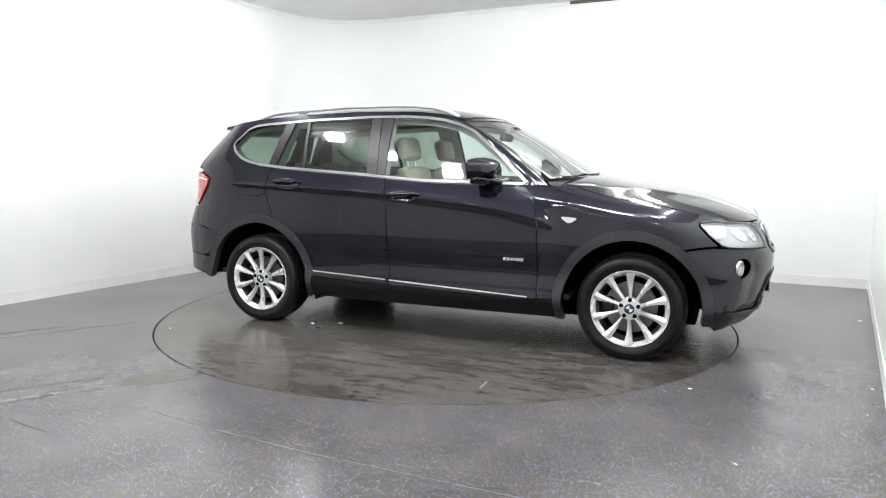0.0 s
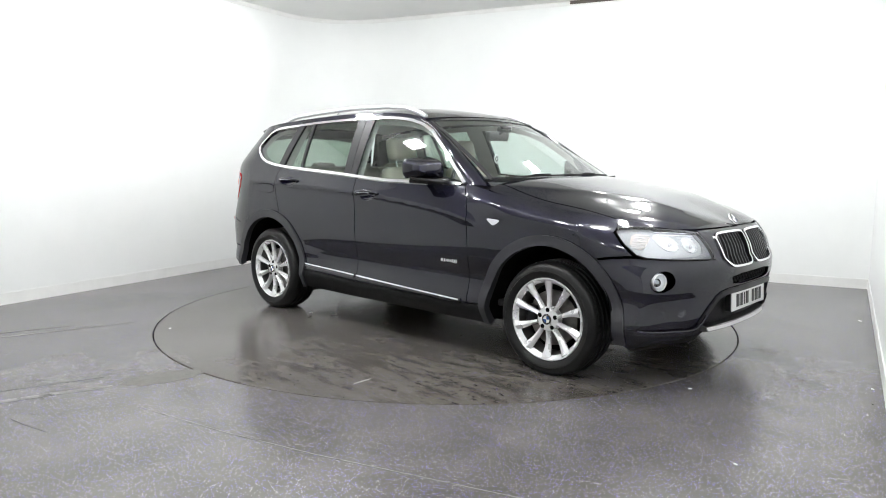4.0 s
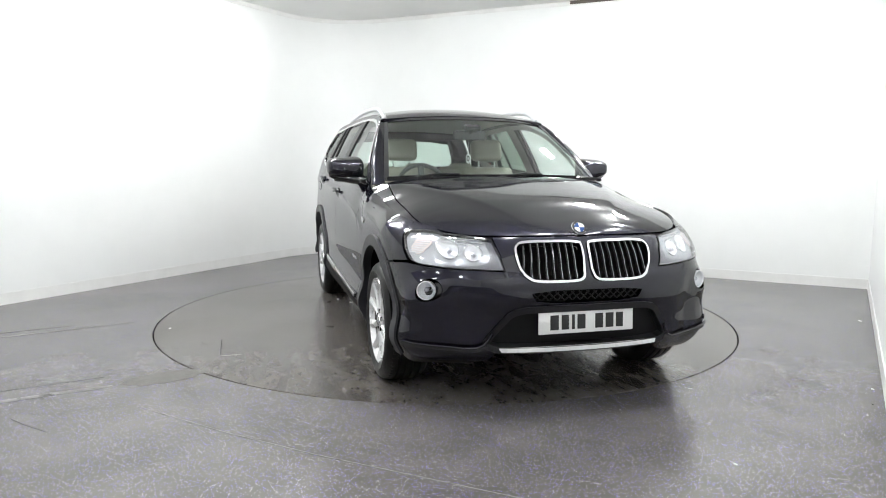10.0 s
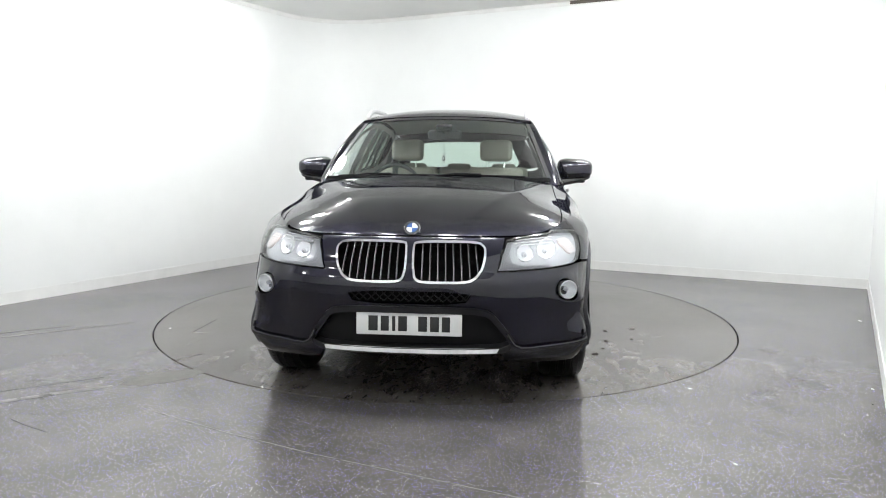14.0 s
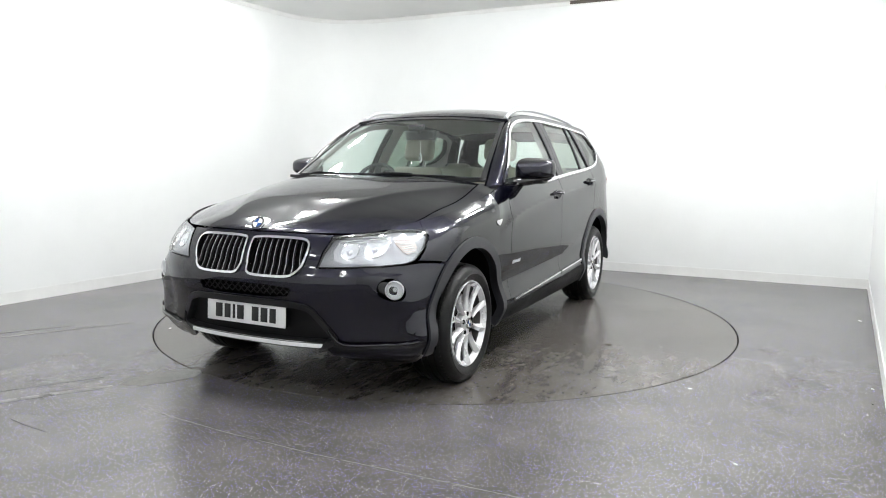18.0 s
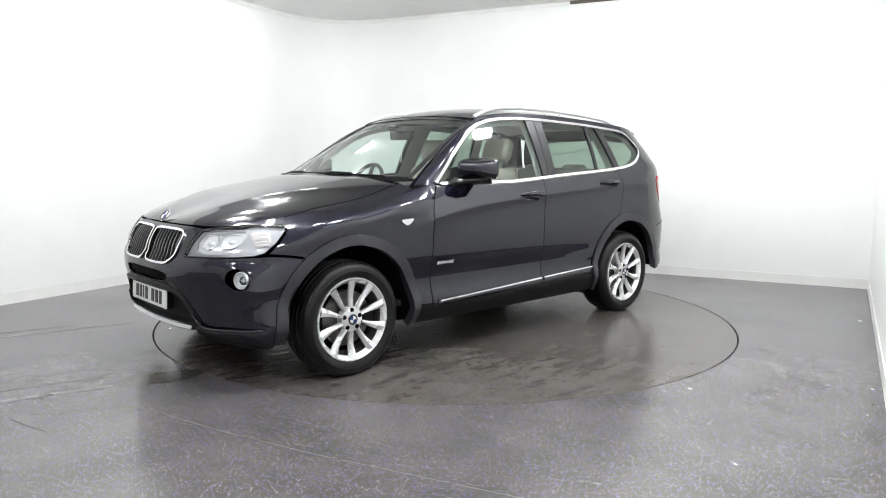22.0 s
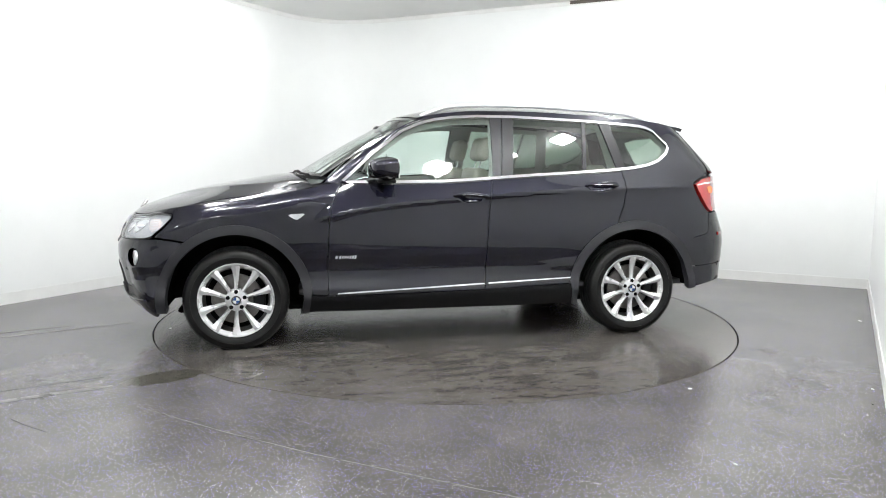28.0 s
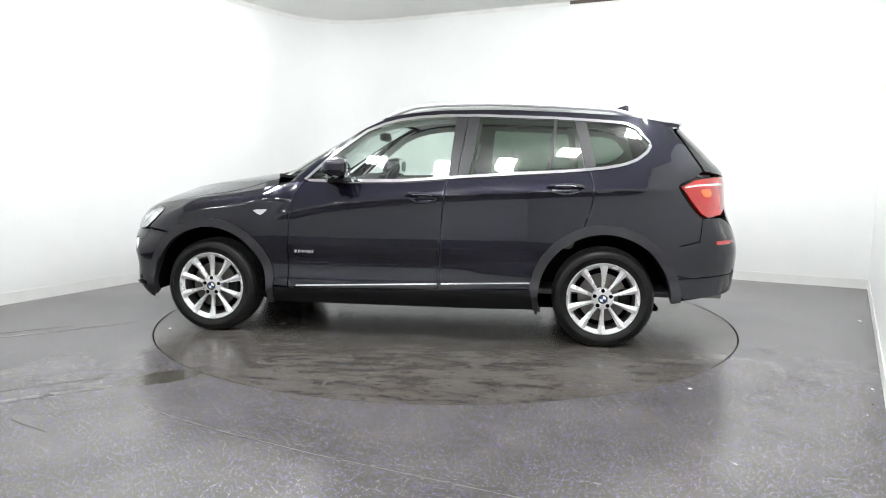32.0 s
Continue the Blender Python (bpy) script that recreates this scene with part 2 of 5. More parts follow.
def curve(*knots):
    """A smooth function through (x, y) knots in rising x, with no overshoot."""
    xs, ys = [k[0] for k in knots], [k[1] for k in knots]
    n = len(xs)
    d = [(ys[i + 1] - ys[i]) / (xs[i + 1] - xs[i]) for i in range(n - 1)]
    t = [d[0]] + [0 if d[i - 1] * d[i] <= 0 else 2 * d[i - 1] * d[i] / (d[i - 1] + d[i]) for i in range(1, n - 1)] + [d[-1]]

    def f(x):
        if x <= xs[0]:
            return ys[0] + t[0] * (x - xs[0])
        if x >= xs[-1]:
            return ys[-1] + t[-1] * (x - xs[-1])
        i = 0
        while xs[i + 1] < x:
            i += 1
        h = xs[i + 1] - xs[i]
        s = (x - xs[i]) / h
        return ((2 * s ** 3 - 3 * s * s + 1) * ys[i] + (s ** 3 - 2 * s * s + s) * h * t[i]
                + (3 * s * s - 2 * s ** 3) * ys[i + 1] + (s ** 3 - s * s) * h * t[i + 1])
    return f


def loop(pts, step=0.02, rounds=2):
    """A closed outline through pts with its corners rounded off by cutting them."""
    pts = [tuple(p) for p in pts]
    for _ in range(rounds):
        out = []
        for i, a in enumerate(pts):
            b = pts[(i + 1) % len(pts)]
            out += [(a[0] * 0.8 + b[0] * 0.2, a[1] * 0.8 + b[1] * 0.2), (a[0] * 0.2 + b[0] * 0.8, a[1] * 0.2 + b[1] * 0.8)]
        pts = out
    return pts


# ---- the room ----
ROOM_H = 3.10
BL, BR = Vector((-1.674, 4.155)), Vector((4.290, 1.300))
LDIR, RDIR = Vector((0.469, 0.883)), Vector((0.489, 0.872))
FL, FR = BL - LDIR * 10.6, BR - RDIR * 9.8
BDIR = (BR - BL).normalized()
CORNER = 0.98
C0, C1 = BL - LDIR * CORNER, BL + BDIR * CORNER


def bend(k, n=16):
    """Points of the rounded corner, from the one wall to the other."""
    t = k / n
    return C0 * (1 - t) ** 2 + BL * 2 * t * (1 - t) + C1 * t * t


def wall_run(name, pts, z0, z1, thick, mat, label, out=True):
    """An upright band along plan points, with thickness to its outer side (left of the way)."""
    bm = bmesh.new()
    rows = []
    for i, p in enumerate(pts):
        a, b = pts[max(i - 1, 0)], pts[min(i + 1, len(pts) - 1)]
        d = (b - a).normalized()
        nrm = Vector((-d.y, d.x)) * thick
        q = p + nrm
        rows.append([bm.verts.new((*p, z0)), bm.verts.new((*p, z1)), bm.verts.new((*q, z1)), bm.verts.new((*q, z0))])
    for a, b in zip(rows, rows[1:]):
        for k in range(4):
            bm.faces.new((a[k], b[k], b[(k + 1) % 4], a[(k + 1) % 4]))
    bm.faces.new(rows[0])
    bm.faces.new(rows[-1][::-1])
    bmesh.ops.recalc_face_normals(bm, faces=bm.faces)
    return tagged(part(name, bm, mat), label, "wall", kind="structure")


CURVED = [bend(k) for k in range(17)]
wall_run("wall_left", [FL, C0], -0.05, ROOM_H, 0.15, WALL, "plain white painted studio wall")
wall_run("wall_corner", CURVED, -0.05, ROOM_H, 0.15, WALL, "white painted wall curving round the corner")
wall_run("wall_back", [C1, BR], -0.05, ROOM_H, 0.15, WALL, "plain white painted studio wall")
wall_run("wall_right", [BR, FR], -0.05, ROOM_H, 0.15, WALL, "plain white painted studio wall")
wall_run("wall_front", [FR, FL], -0.05, ROOM_H, 0.15, WALL, "plain white painted studio wall")
INSET = 0.003


def inner(pts, d):
    out = []
    for i, p in enumerate(pts):
        a, b = pts[max(i - 1, 0)], pts[min(i + 1, len(pts) - 1)]
        w = (b - a).normalized()
        out.append(p - Vector((-w.y, w.x)) * d)
    return out


for nm, run in (("baseboard_left", [FL, C0] + CURVED[1:]), ("baseboard_back", [C1, BR]), ("baseboard_right", [BR, FR])):
    ob = wall_run(nm, inner(run, 0.009), 0.0, 0.10, 0.0085, SKIRT, "off-white skirting along the wall foot")
    tagged(ob, category="baseboard")
for nm, run in (("cornice_left", [FL, C0] + CURVED[1:]), ("cornice_back", [C1, BR])):
    ob = wall_run(nm, inner(run, 0.008), ROOM_H - 0.05, ROOM_H, 0.0075, SKIRT, "thin white strip under the ceiling edge")
    tagged(ob, category="trim")

# floor with a round opening for the turntable
DISC_R = 2.256
bm = bmesh.new()
N = 160
rim_in = [bm.verts.new((math.cos(2 * math.pi * k / N) * (DISC_R + 0.011), math.sin(2 * math.pi * k / N) * (DISC_R + 0.011), 0)) for k in range(N)]
rim_low = [bm.verts.new((v.co.x, v.co.y, -0.05)) for v in rim_in]
rim_out = [bm.verts.new((math.cos(2 * math.pi * k / N) * 13, math.sin(2 * math.pi * k / N) * 13, 0)) for k in range(N)]
for k in range(N):
    j = (k + 1) % N
    bm.faces.new((rim_in[k], rim_out[k], rim_out[j], rim_in[j]))
    bm.faces.new((rim_low[k], rim_in[k], rim_in[j], rim_low[j]))
floor = tagged(part("floor", bm, VINYL), "dark grey speckled vinyl floor with dull gloss and scuffs", "floor", kind="structure")
bm = bmesh.new()
bmesh.ops.create_circle(bm, cap_ends=True, segments=96, radius=DISC_R + 0.3)
for v in bm.verts:
    v.co.z = -0.055
tagged(part("floor_pit", bm, DARK), "dark pit floor under the turntable", "floor", kind="structure")

# scuffs, seams and scraps on the floor
SCUFF = vary(material("scuffed_vinyl", (0.10, 0.10, 0.10), 0.45), 14, (0.088, 0.084, 0.079), (0.150, 0.143, 0.134), 0.22, 0.38)
SEAMLINE = material("vinyl_seam", (0.030, 0.029, 0.029), 0.5)


def strip_on_floor(name, pts, wide, mat, label, z=0.0012):
    """A thin flat band along plan points, tapered at its ends."""
    bm = bmesh.new()
    rows = []
    n = len(pts)
    for i, p in enumerate(pts):
        p = Vector(p)
        a, b = Vector(pts[max(i - 1, 0)]), Vector(pts[min(i + 1, n - 1)])
        d = (b - a).normalized()
        w = wide * (0.35 if i in (0, n - 1) else 1) / 2
        s = Vector((-d.y, d.x)) * w
        rows.append([bm.verts.new((*(p + s), 0)), bm.verts.new((*(p + s), z)), bm.verts.new((*(p - s), z)), bm.verts.new((*(p - s), 0))])
    for a, b in zip(rows, rows[1:]):
        for k in range(3):
            bm.faces.new((a[k], b[k], b[k + 1], a[k + 1]))
    bmesh.ops.recalc_face_normals(bm, faces=bm.faces)
    return tagged(part(name, bm, mat, smooth=False), label, "floor mark", kind="structure")


strip_on_floor("floor_seam_1", [(-4.3, -1.72), (-3.6, -1.28), (-3.12, -0.95), (-2.77, -0.71), (-2.40, -0.46)], 0.035, SCUFF, "pale worn seam in the vinyl floor")
strip_on_floor("floor_seam_2", [(-4.2, -1.50), (-3.2, -0.84), (-2.80, -0.58)], 0.012, SEAMLINE, "dark seam in the vinyl floor")
strip_on_floor("floor_seam_3", [(-3.1, -2.75), (-2.3, -2.29), (-2.09, -2.15), (-1.93, -2.06), (-1.84, -2.0)], 0.05, SCUFF, "pale scuffed tyre track on the floor")
strip_on_floor("floor_seam_4", [(-3.1, -2.58), (-2.42, -2.13), (-1.97, -1.85)], 0.010, SEAMLINE, "dark seam in the vinyl floor")
strip_on_floor("floor_seam_5", [(-1.56, -2.34), (-1.01, -2.67), (-0.55, -2.91), (0.2, -3.25), (1.0, -3.6)], 0.006, SCUFF, "faint welded seam in the vinyl floor")
strip_on_floor("floor_seam_6", [(-2.10, -2.52), (-1.98, -2.60), (-1.84, -2.68)], 0.008, SEAMLINE, "short dark nick in the vinyl floor")
for x, y, s in ((1.37, -1.97, 0.010), (1.22, -2.97, 0.008), (3.34, -0.20, 0.013), (2.40, -1.95, 0.008), (2.25, -2.20, 0.007), (-2.05, -0.65, 0.012)):
    scrap = part("paper_scrap", boxed((-s, -s * 0.6, 0.0), (s, s * 0.6, s * 0.5), s * 0.2), WHITE if s != 0.007 else TRIM)
    scrap.matrix_basis = pose(x, y, 0, 0, 0, 37 * s * 1000)
    tagged(scrap, "tiny pale scrap of litter lying on the floor", "litter", "floor litter")

# damp patch by the turntable's edge
WET = vary(material("damp_vinyl", (0.05, 0.046, 0.036), 0.2, spec=0.47), 22, (0.040, 0.036, 0.028), (0.082, 0.075, 0.062), 0.15, 0.26)
bm = bmesh.new()
edge = []
for k in range(48):
    a = 2 * math.pi * k / 48
    r = 1 + 0.22 * noise.noise((math.cos(a) * 2.2, math.sin(a) * 2.2, 4.0)) + 0.10 * noise.noise((math.cos(a) * 7, math.sin(a) * 7, 1.0))
    edge.append(bm.verts.new((0.225 * r * math.cos(a), 0.115 * r * math.sin(a), 0.0)))
top = [bm.verts.new((v.co.x * 0.985, v.co.y * 0.985, 0.0016)) for v in edge]
bm.faces.new(top)
for k in range(48):
    bm.faces.new((edge[k], edge[(k + 1) % 48], top[(k + 1) % 48], top[k]))
ob = tagged(part("damp_patch", bm, WET, smooth=False), "dark damp patch on the vinyl floor beside the turntable", "floor mark", kind="structure")
ob.matrix_basis = pose(-1.625, -1.845, 0, 0, 0, 36)

# ceiling slab with its light panels
bm = bmesh.new()
mid = (FL + FR + BL + BR) / 4
cs = [FL, FR, BR, BL]
lo = [bm.verts.new((*(p + (p - mid).normalized() * 0.3), ROOM_H)) for p in cs]
hi = [bm.verts.new((*(p + (p - mid).normalized() * 0.3), ROOM_H + 0.2)) for p in cs]
bm.faces.new(lo[::-1])
bm.faces.new(hi)
for k in range(4):
    bm.faces.new((lo[k], lo[(k + 1) % 4], hi[(k + 1) % 4], hi[k]))
bmesh.ops.recalc_face_normals(bm, faces=bm.faces)
tagged(part("ceiling", bm, CEIL, smooth=False), "pale grey painted ceiling", "ceiling", kind="structure")

HATCH = vary(material("brown_trim", (0.10, 0.085, 0.075), 0.6), 9, (0.08, 0.068, 0.060), (0.13, 0.112, 0.10))
hatch_run = inner([Vector((1.42, 2.672)), Vector((2.75, 2.036))], 0.03)
tagged(wall_run("ceiling_trim", hatch_run, ROOM_H - 0.035, ROOM_H, 0.026, HATCH, "dark brown edge strip under the ceiling"), category="trim")
AX, AY = BDIR, LDIR
TURN = math.degrees(math.atan2(BDIR.y, BDIR.x))


def downlight(x, y):
    lamp = new("unseen_ceiling_light")
    lamp.matrix_basis = pose(x, y, ROOM_H, 0, 0, TURN)
    bm = bmesh.new()
    for a, b in (((-0.125, -0.125, -0.012), (0.125, -0.102, 0.0)), ((-0.125, 0.102, -0.012), (0.125, 0.125, 0.0)), ((-0.125, -0.101, -0.012), (-0.102, 0.101, 0.0)), ((0.102, -0.101, -0.012), (0.125, 0.101, 0.0))):
        box(bm, a, b, 0.003)
    box(bm, (-0.03, -0.03, -0.0125), (0.03, 0.03, 0.0), 0.002)
    part("rim", bm, WHITE, lamp)
    # sides glow as well, made deep so that the ceiling gets brighter
    part("diffuser", boxed((-0.100, -0.100, -0.085), (0.100, 0.100, -0.013), 0.008), LIGHTPANEL, lamp, "glowing white diffuser")
    return tagged(lamp, "square white ceiling light, lit, out of view", "ceiling light", "ceiling lights")


# a ring of lights over the turntable's edge
RING_R, RING_N = 2.20, 20
first = None
ring_places = [Vector((-0.10, -0.25)) + Vector((RING_R * math.cos(radians(TURN + 9 + 360 * k / RING_N)), RING_R * math.sin(radians(TURN + 9 + 360 * k / RING_N)))) for k in range(RING_N)]
# six lights beyond the ring are added, to brighten corner, walls and car front
for p in [q for q in ring_places if q.y < 1.3] + [Vector((2.30, 1.05)), Vector((-1.60, 1.75)), Vector((0.05, -4.75)), Vector((-1.45, -5.40)), Vector((-2.95, -4.60)), Vector((-4.30, -3.60))]:
    if first is None:
        first = downlight(p.x, p.y)
    else:
        copy_thing(first, pose(p.x, p.y, ROOM_H, 0, 0, TURN))

# ---- the turntable ----
table = new("turntable")
tagged(table, "round turntable flush with the floor, worn brownish vinyl with tyre marks", "turntable")
part("deck", lathe([(0.0, 0.0), (1.2, 0.0), (DISC_R - 0.002, 0.0), (DISC_R, -0.002), (DISC_R, -0.045), (0.0, -0.045)], 160, "z"), DISCTOP, table)
EDGE = material("seam_dark", (0.02, 0.02, 0.02), 0.7)


def seam(a, b, wide, mat=EDGE, name="seam"):
    d = (Vector(b) - Vector(a))
    m = Matrix.Translation((Vector((*a, 0)) + Vector((*b, 0))) / 2) @ pose(0, 0, 0, 0, 0, math.degrees(math.atan2(d.y, d.x)))
    return part(name, boxed((-d.length / 2, -wide / 2, 0.0), (d.length / 2, wide / 2, 0.0012), 0, m), mat, table, smooth=False)


# ---- the car's skin: one surface in (q, z), q the way round the plan from the nose, plus to the car's left ----
NOSE, TAIL = 1.5, -1.5
AF = curve((0.18, 0.50), (0.24, 0.63), (0.30, 0.682), (0.36, 0.703), (0.45, 0.724), (0.52, 0.742), (0.56, 0.753), (0.60, 0.758), (0.655, 0.7575), (0.682, 0.752), (0.704, 0.740), (0.722, 0.728), (0.745, 0.7215), (0.78, 0.710), (0.86, 0.664), (0.885, 0.640), (0.92, 0.595), (0.96, 0.55), (1.02, 0.45))
AR = curve((0.22, 0.75), (0.34, 0.85), (0.45, 0.875), (0.63, 0.89), (0.72, 0.875), (0.85, 0.825), (0.95, 0.79), (1.17, 0.765), (1.30, 0.655), (1.45, 0.505), (1.52, 0.435), (1.62, 0.33))
ZT = curve((-2.2, 1.25), (-1.6, 1.235), (-1.45, 1.215), (-1.3, 1.195), (-1.0, 1.178), (-0.48, 1.146), (-0.33, 1.134), (0.0, 1.112), (0.4, 1.106), (0.75, 1.105), (0.9, 1.076), (1.3, 1.005), (1.5, 0.981), (1.7, 0.955), (1.9, 0.919), (2.05, 0.888), (2.2, 0.885))
ZR = curve((-2.0, 1.49), (-1.75, 1.535), (-1.5, 1.57), (-1.07, 1.60), (-0.6, 1.617), (-0.3, 1.615), (-0.1, 1.602), (0.15, 1.560), (0.9, 1.2))
LOW = curve((0.16, 0.83), (0.22, 0.872), (0.29, 0.912), (0.35, 0.934), (0.39, 0.930), (0.43, 0.918), (0.48, 0.906), (0.52, 0.903), (0.56, 0.907), (0.595, 0.9145), (0.625, 0.9195), (0.67, 0.9235), (0.72, 0.9245), (0.80, 0.9225), (0.87, 0.9190), (0.95, 0.9145), (1.05, 0.910), (1.2, 0.905))
CREASE = curve((-2.0, 1.085), (-0.86, 1.052), (0.0, 0.998), (0.5, 0.948), (0.8, 0.888), (0.95, 0.838), (1.6, 0.80))
WINGLINE = curve((0.4, 1.03), (0.75, 1.015), (1.1, 0.985), (1.4, 0.958), (1.62, 0.910), (1.74, 0.860), (2.2, 0.80))
ROLL = curve((-2.0, 0.008), (0.45, 0.006), (0.85, 0.045), (1.2, 0.095), (1.6, 0.100), (2.2, 0.105))
RISE = curve((-2.0, 0.13), (0.6, 0.12), (1.2, 0.19), (2.2, 0.17))
PE, RE = 2.7, 3.2

_s = np.linspace(0, 1, 1500)
_phi = _s * math.pi / 2
_fx, _fy = NOSE + 0.745 * np.cos(_phi) ** (2 / PE), np.sin(_phi) ** (2 / PE)
_rx, _ry = TAIL - 0.9 * np.cos(_phi[::-1]) ** (2 / RE), np.sin(_phi[::-1]) ** (2 / RE)
_mx = np.linspace(NOSE, TAIL, 600)[1:-1]
_X = np.concatenate([_fx, _mx, _rx])
_Y = np.concatenate([_fy, np.ones(len(_mx)), _ry])
_L = np.concatenate([[0], np.cumsum(np.hypot(np.diff(_X), np.diff(_Y * 0.94)))])
_Q = np.linspace(0, _L[-1], 3000)
_X, _Y = np.interp(_Q, _L, _X), np.interp(_Q, _L, _Y)
QMAX = float(_L[-1])
QN = float(np.interp(-NOSE, -_X, _Q))
QT = float(np.interp(-TAIL, -_X, _Q))


def width(x, z):
    zt, rise, roll = ZT(x), RISE(x), ROLL(x)
    y = LOW(min(z, 1.19))
    mixed = min(max((x - 0.75) / 0.3, 0.0), 1.0) * min(max((1.85 - x) / 0.25, 0.0), 1.0) * 0.6
    rise += mixed * (zt - WINGLINE(x) + 0.015 - rise)
    t = min(max((z - zt + rise) / rise, 0.0), 1.35 if x > 0.9 else 1.0)
    y -= roll * t ** 1.8
    fade = min(max((1.0 - x) / 0.25, 0.0), 1.0) * min(max((x + 2.1) / 0.5, 0), 1)
    d = z - CREASE(x)
    fall = 0.045 if d > 0 else 0.024 + 0.022 * min(max((x + 0.2) / 0.8, 0.0), 1.0)
    y += 0.012 * fade * math.exp((0.010 - math.hypot(d, 0.010)) / fall)
    y -= 0.25 * fade * max(0.0, min(z, zt) - CREASE(x))
    # crease of the front wing over the wheel arch
    crest = min(max((x - 0.70) / 0.25, 0.0), 1.0) * min(max((1.80 - x) / 0.2, 0.0), 1.0)
    if crest:
        d = z - WINGLINE(x)
        y += 0.013 * crest * math.exp((0.010 - math.hypot(d, 0.010)) / (0.06 if d > 0 else 0.045))
    # the hollow along the door foot runs out towards the rear wheel
    y += 0.015 * min(max((-0.35 - x) / 0.7, 0.0), 1.0) * math.exp(-((z - 0.525) / 0.055) ** 2)
    if z > zt and x < 1.0:
        s = (z - zt) / 0.46
        y -= 0.185 * s + 0.055 * s * s
    return y


def skin(q, z, off=0.0):
    """The point of the car's outer surface at q, z, moved out along the normal by off."""
    if off:
        p = skin(q, z)
        return p + normal(q, z) * off
    a = abs(q)
    f = a / QMAX * 2999
    i = min(int(f), 2998)
    f -= i
    xr, ratio = _X[i] * (1 - f) + _X[i + 1] * f, _Y[i] * (1 - f) + _Y[i + 1] * f
    x = float(xr)
    if x > NOSE:
        x = NOSE + (x - NOSE) * AF(z) / 0.745
    elif x < TAIL:
        x = TAIL + (x - TAIL) * AR(z) / 0.9
    y = float(ratio) * width(x, z)
    if x > NOSE and ratio > 0.7:
        # squarer corners low down, ahead of the wheels
        low = min(max((0.70 - z) / 0.14, 0.0), 1.0)
        t = min((float(ratio) - 0.7) / 0.2, 1.0)
        y += width(x, z) * 0.62 * (1 - float(ratio)) * t * t * (3 - 2 * t) * low
    return Vector((x, y if q >= 0 else -y, z))


def normal(q, z):
    e = 0.007
    n = (skin(q + e, z) - skin(q - e, z)).cross(skin(q, z + e) - skin(q, z - e))
    return n.normalized()


def qx(x, z):
    """q on the left side at length x and height z."""
    if x > NOSE:
        x = NOSE + (x - NOSE) * 0.745 / AF(z)
    elif x < TAIL:
        x = TAIL + (x - TAIL) * 0.9 / AR(z)
    return float(np.interp(-x, -_X, _Q))


def qy(y, z):
    """q on the nose at half-width y and height z."""
    k = _Q < QN
    return float(np.interp(abs(y) / width(1.95, z), _Y[k], _Q[k])) * (1 if y >= 0 else -1)


def qr(y, z):
    """q on the tail at half-width y and height z."""
    k = _Q > QT
    return float(np.interp(-abs(y) / width(-1.9, z), -_Y[k], _Q[k]))


def sx(pts):
    return [(qx(x, z), z) for x, z in pts]


def sy(pts):
    return [(qy(y, z), z) for y, z in pts]


def arc(cx, cz, r, a0, a1, n=24):
    """(x, z) points on a circle, angles in degrees from the front, upwards."""
    return [(cx + r * math.cos(radians(a0 + (a1 - a0) * k / n)), cz + r * math.sin(radians(a0 + (a1 - a0) * k / n))) for k in range(n + 1)]


def mirrored(poly):
    return [(-q, z) for q, z in poly][::-1]


def dense(poly, step):
    out = []
    for i, (a, b) in enumerate(poly):
        c, d = poly[(i + 1) % len(poly)]
        n = max(1, int(math.hypot(c - a, d - b) / step))
        out += [(a + (c - a) * k / n, b + (d - b) * k / n) for k in range(n)]
    return out


def area(poly):
    return sum(a[0] * b[1] - b[0] * a[1] for a, b in zip(poly, poly[1:] + poly[:1])) / 2


def shrink(poly, d):
    """The outline moved inwards by d."""
    s = 1 if area(poly) > 0 else -1
    out = []
    n = len(poly)
    for i in range(n):
        a, b = Vector(poly[i - 1]), Vector(poly[(i + 1) % n])
        w = (b - a)
        if w.length < 1e-9:
            out.append(poly[i])
            continue
        w.normalize()
        out.append((poly[i][0] - w.y * d * s, poly[i][1] + w.x * d * s))
    return out


def inside(pts, poly):
    """Which of the points lie in the outline."""
    x, y = pts[:, 0], pts[:, 1]
    r = np.zeros(len(pts), bool)
    for (x0, y0), (x1, y1) in zip(poly, poly[1:] + poly[:1]):
        if y0 == y1:
            continue
        c = ((y0 > y) != (y1 > y)) & (x < (x1 - x0) * (y - y0) / (y1 - y0) + x0)
        r ^= c
    return r


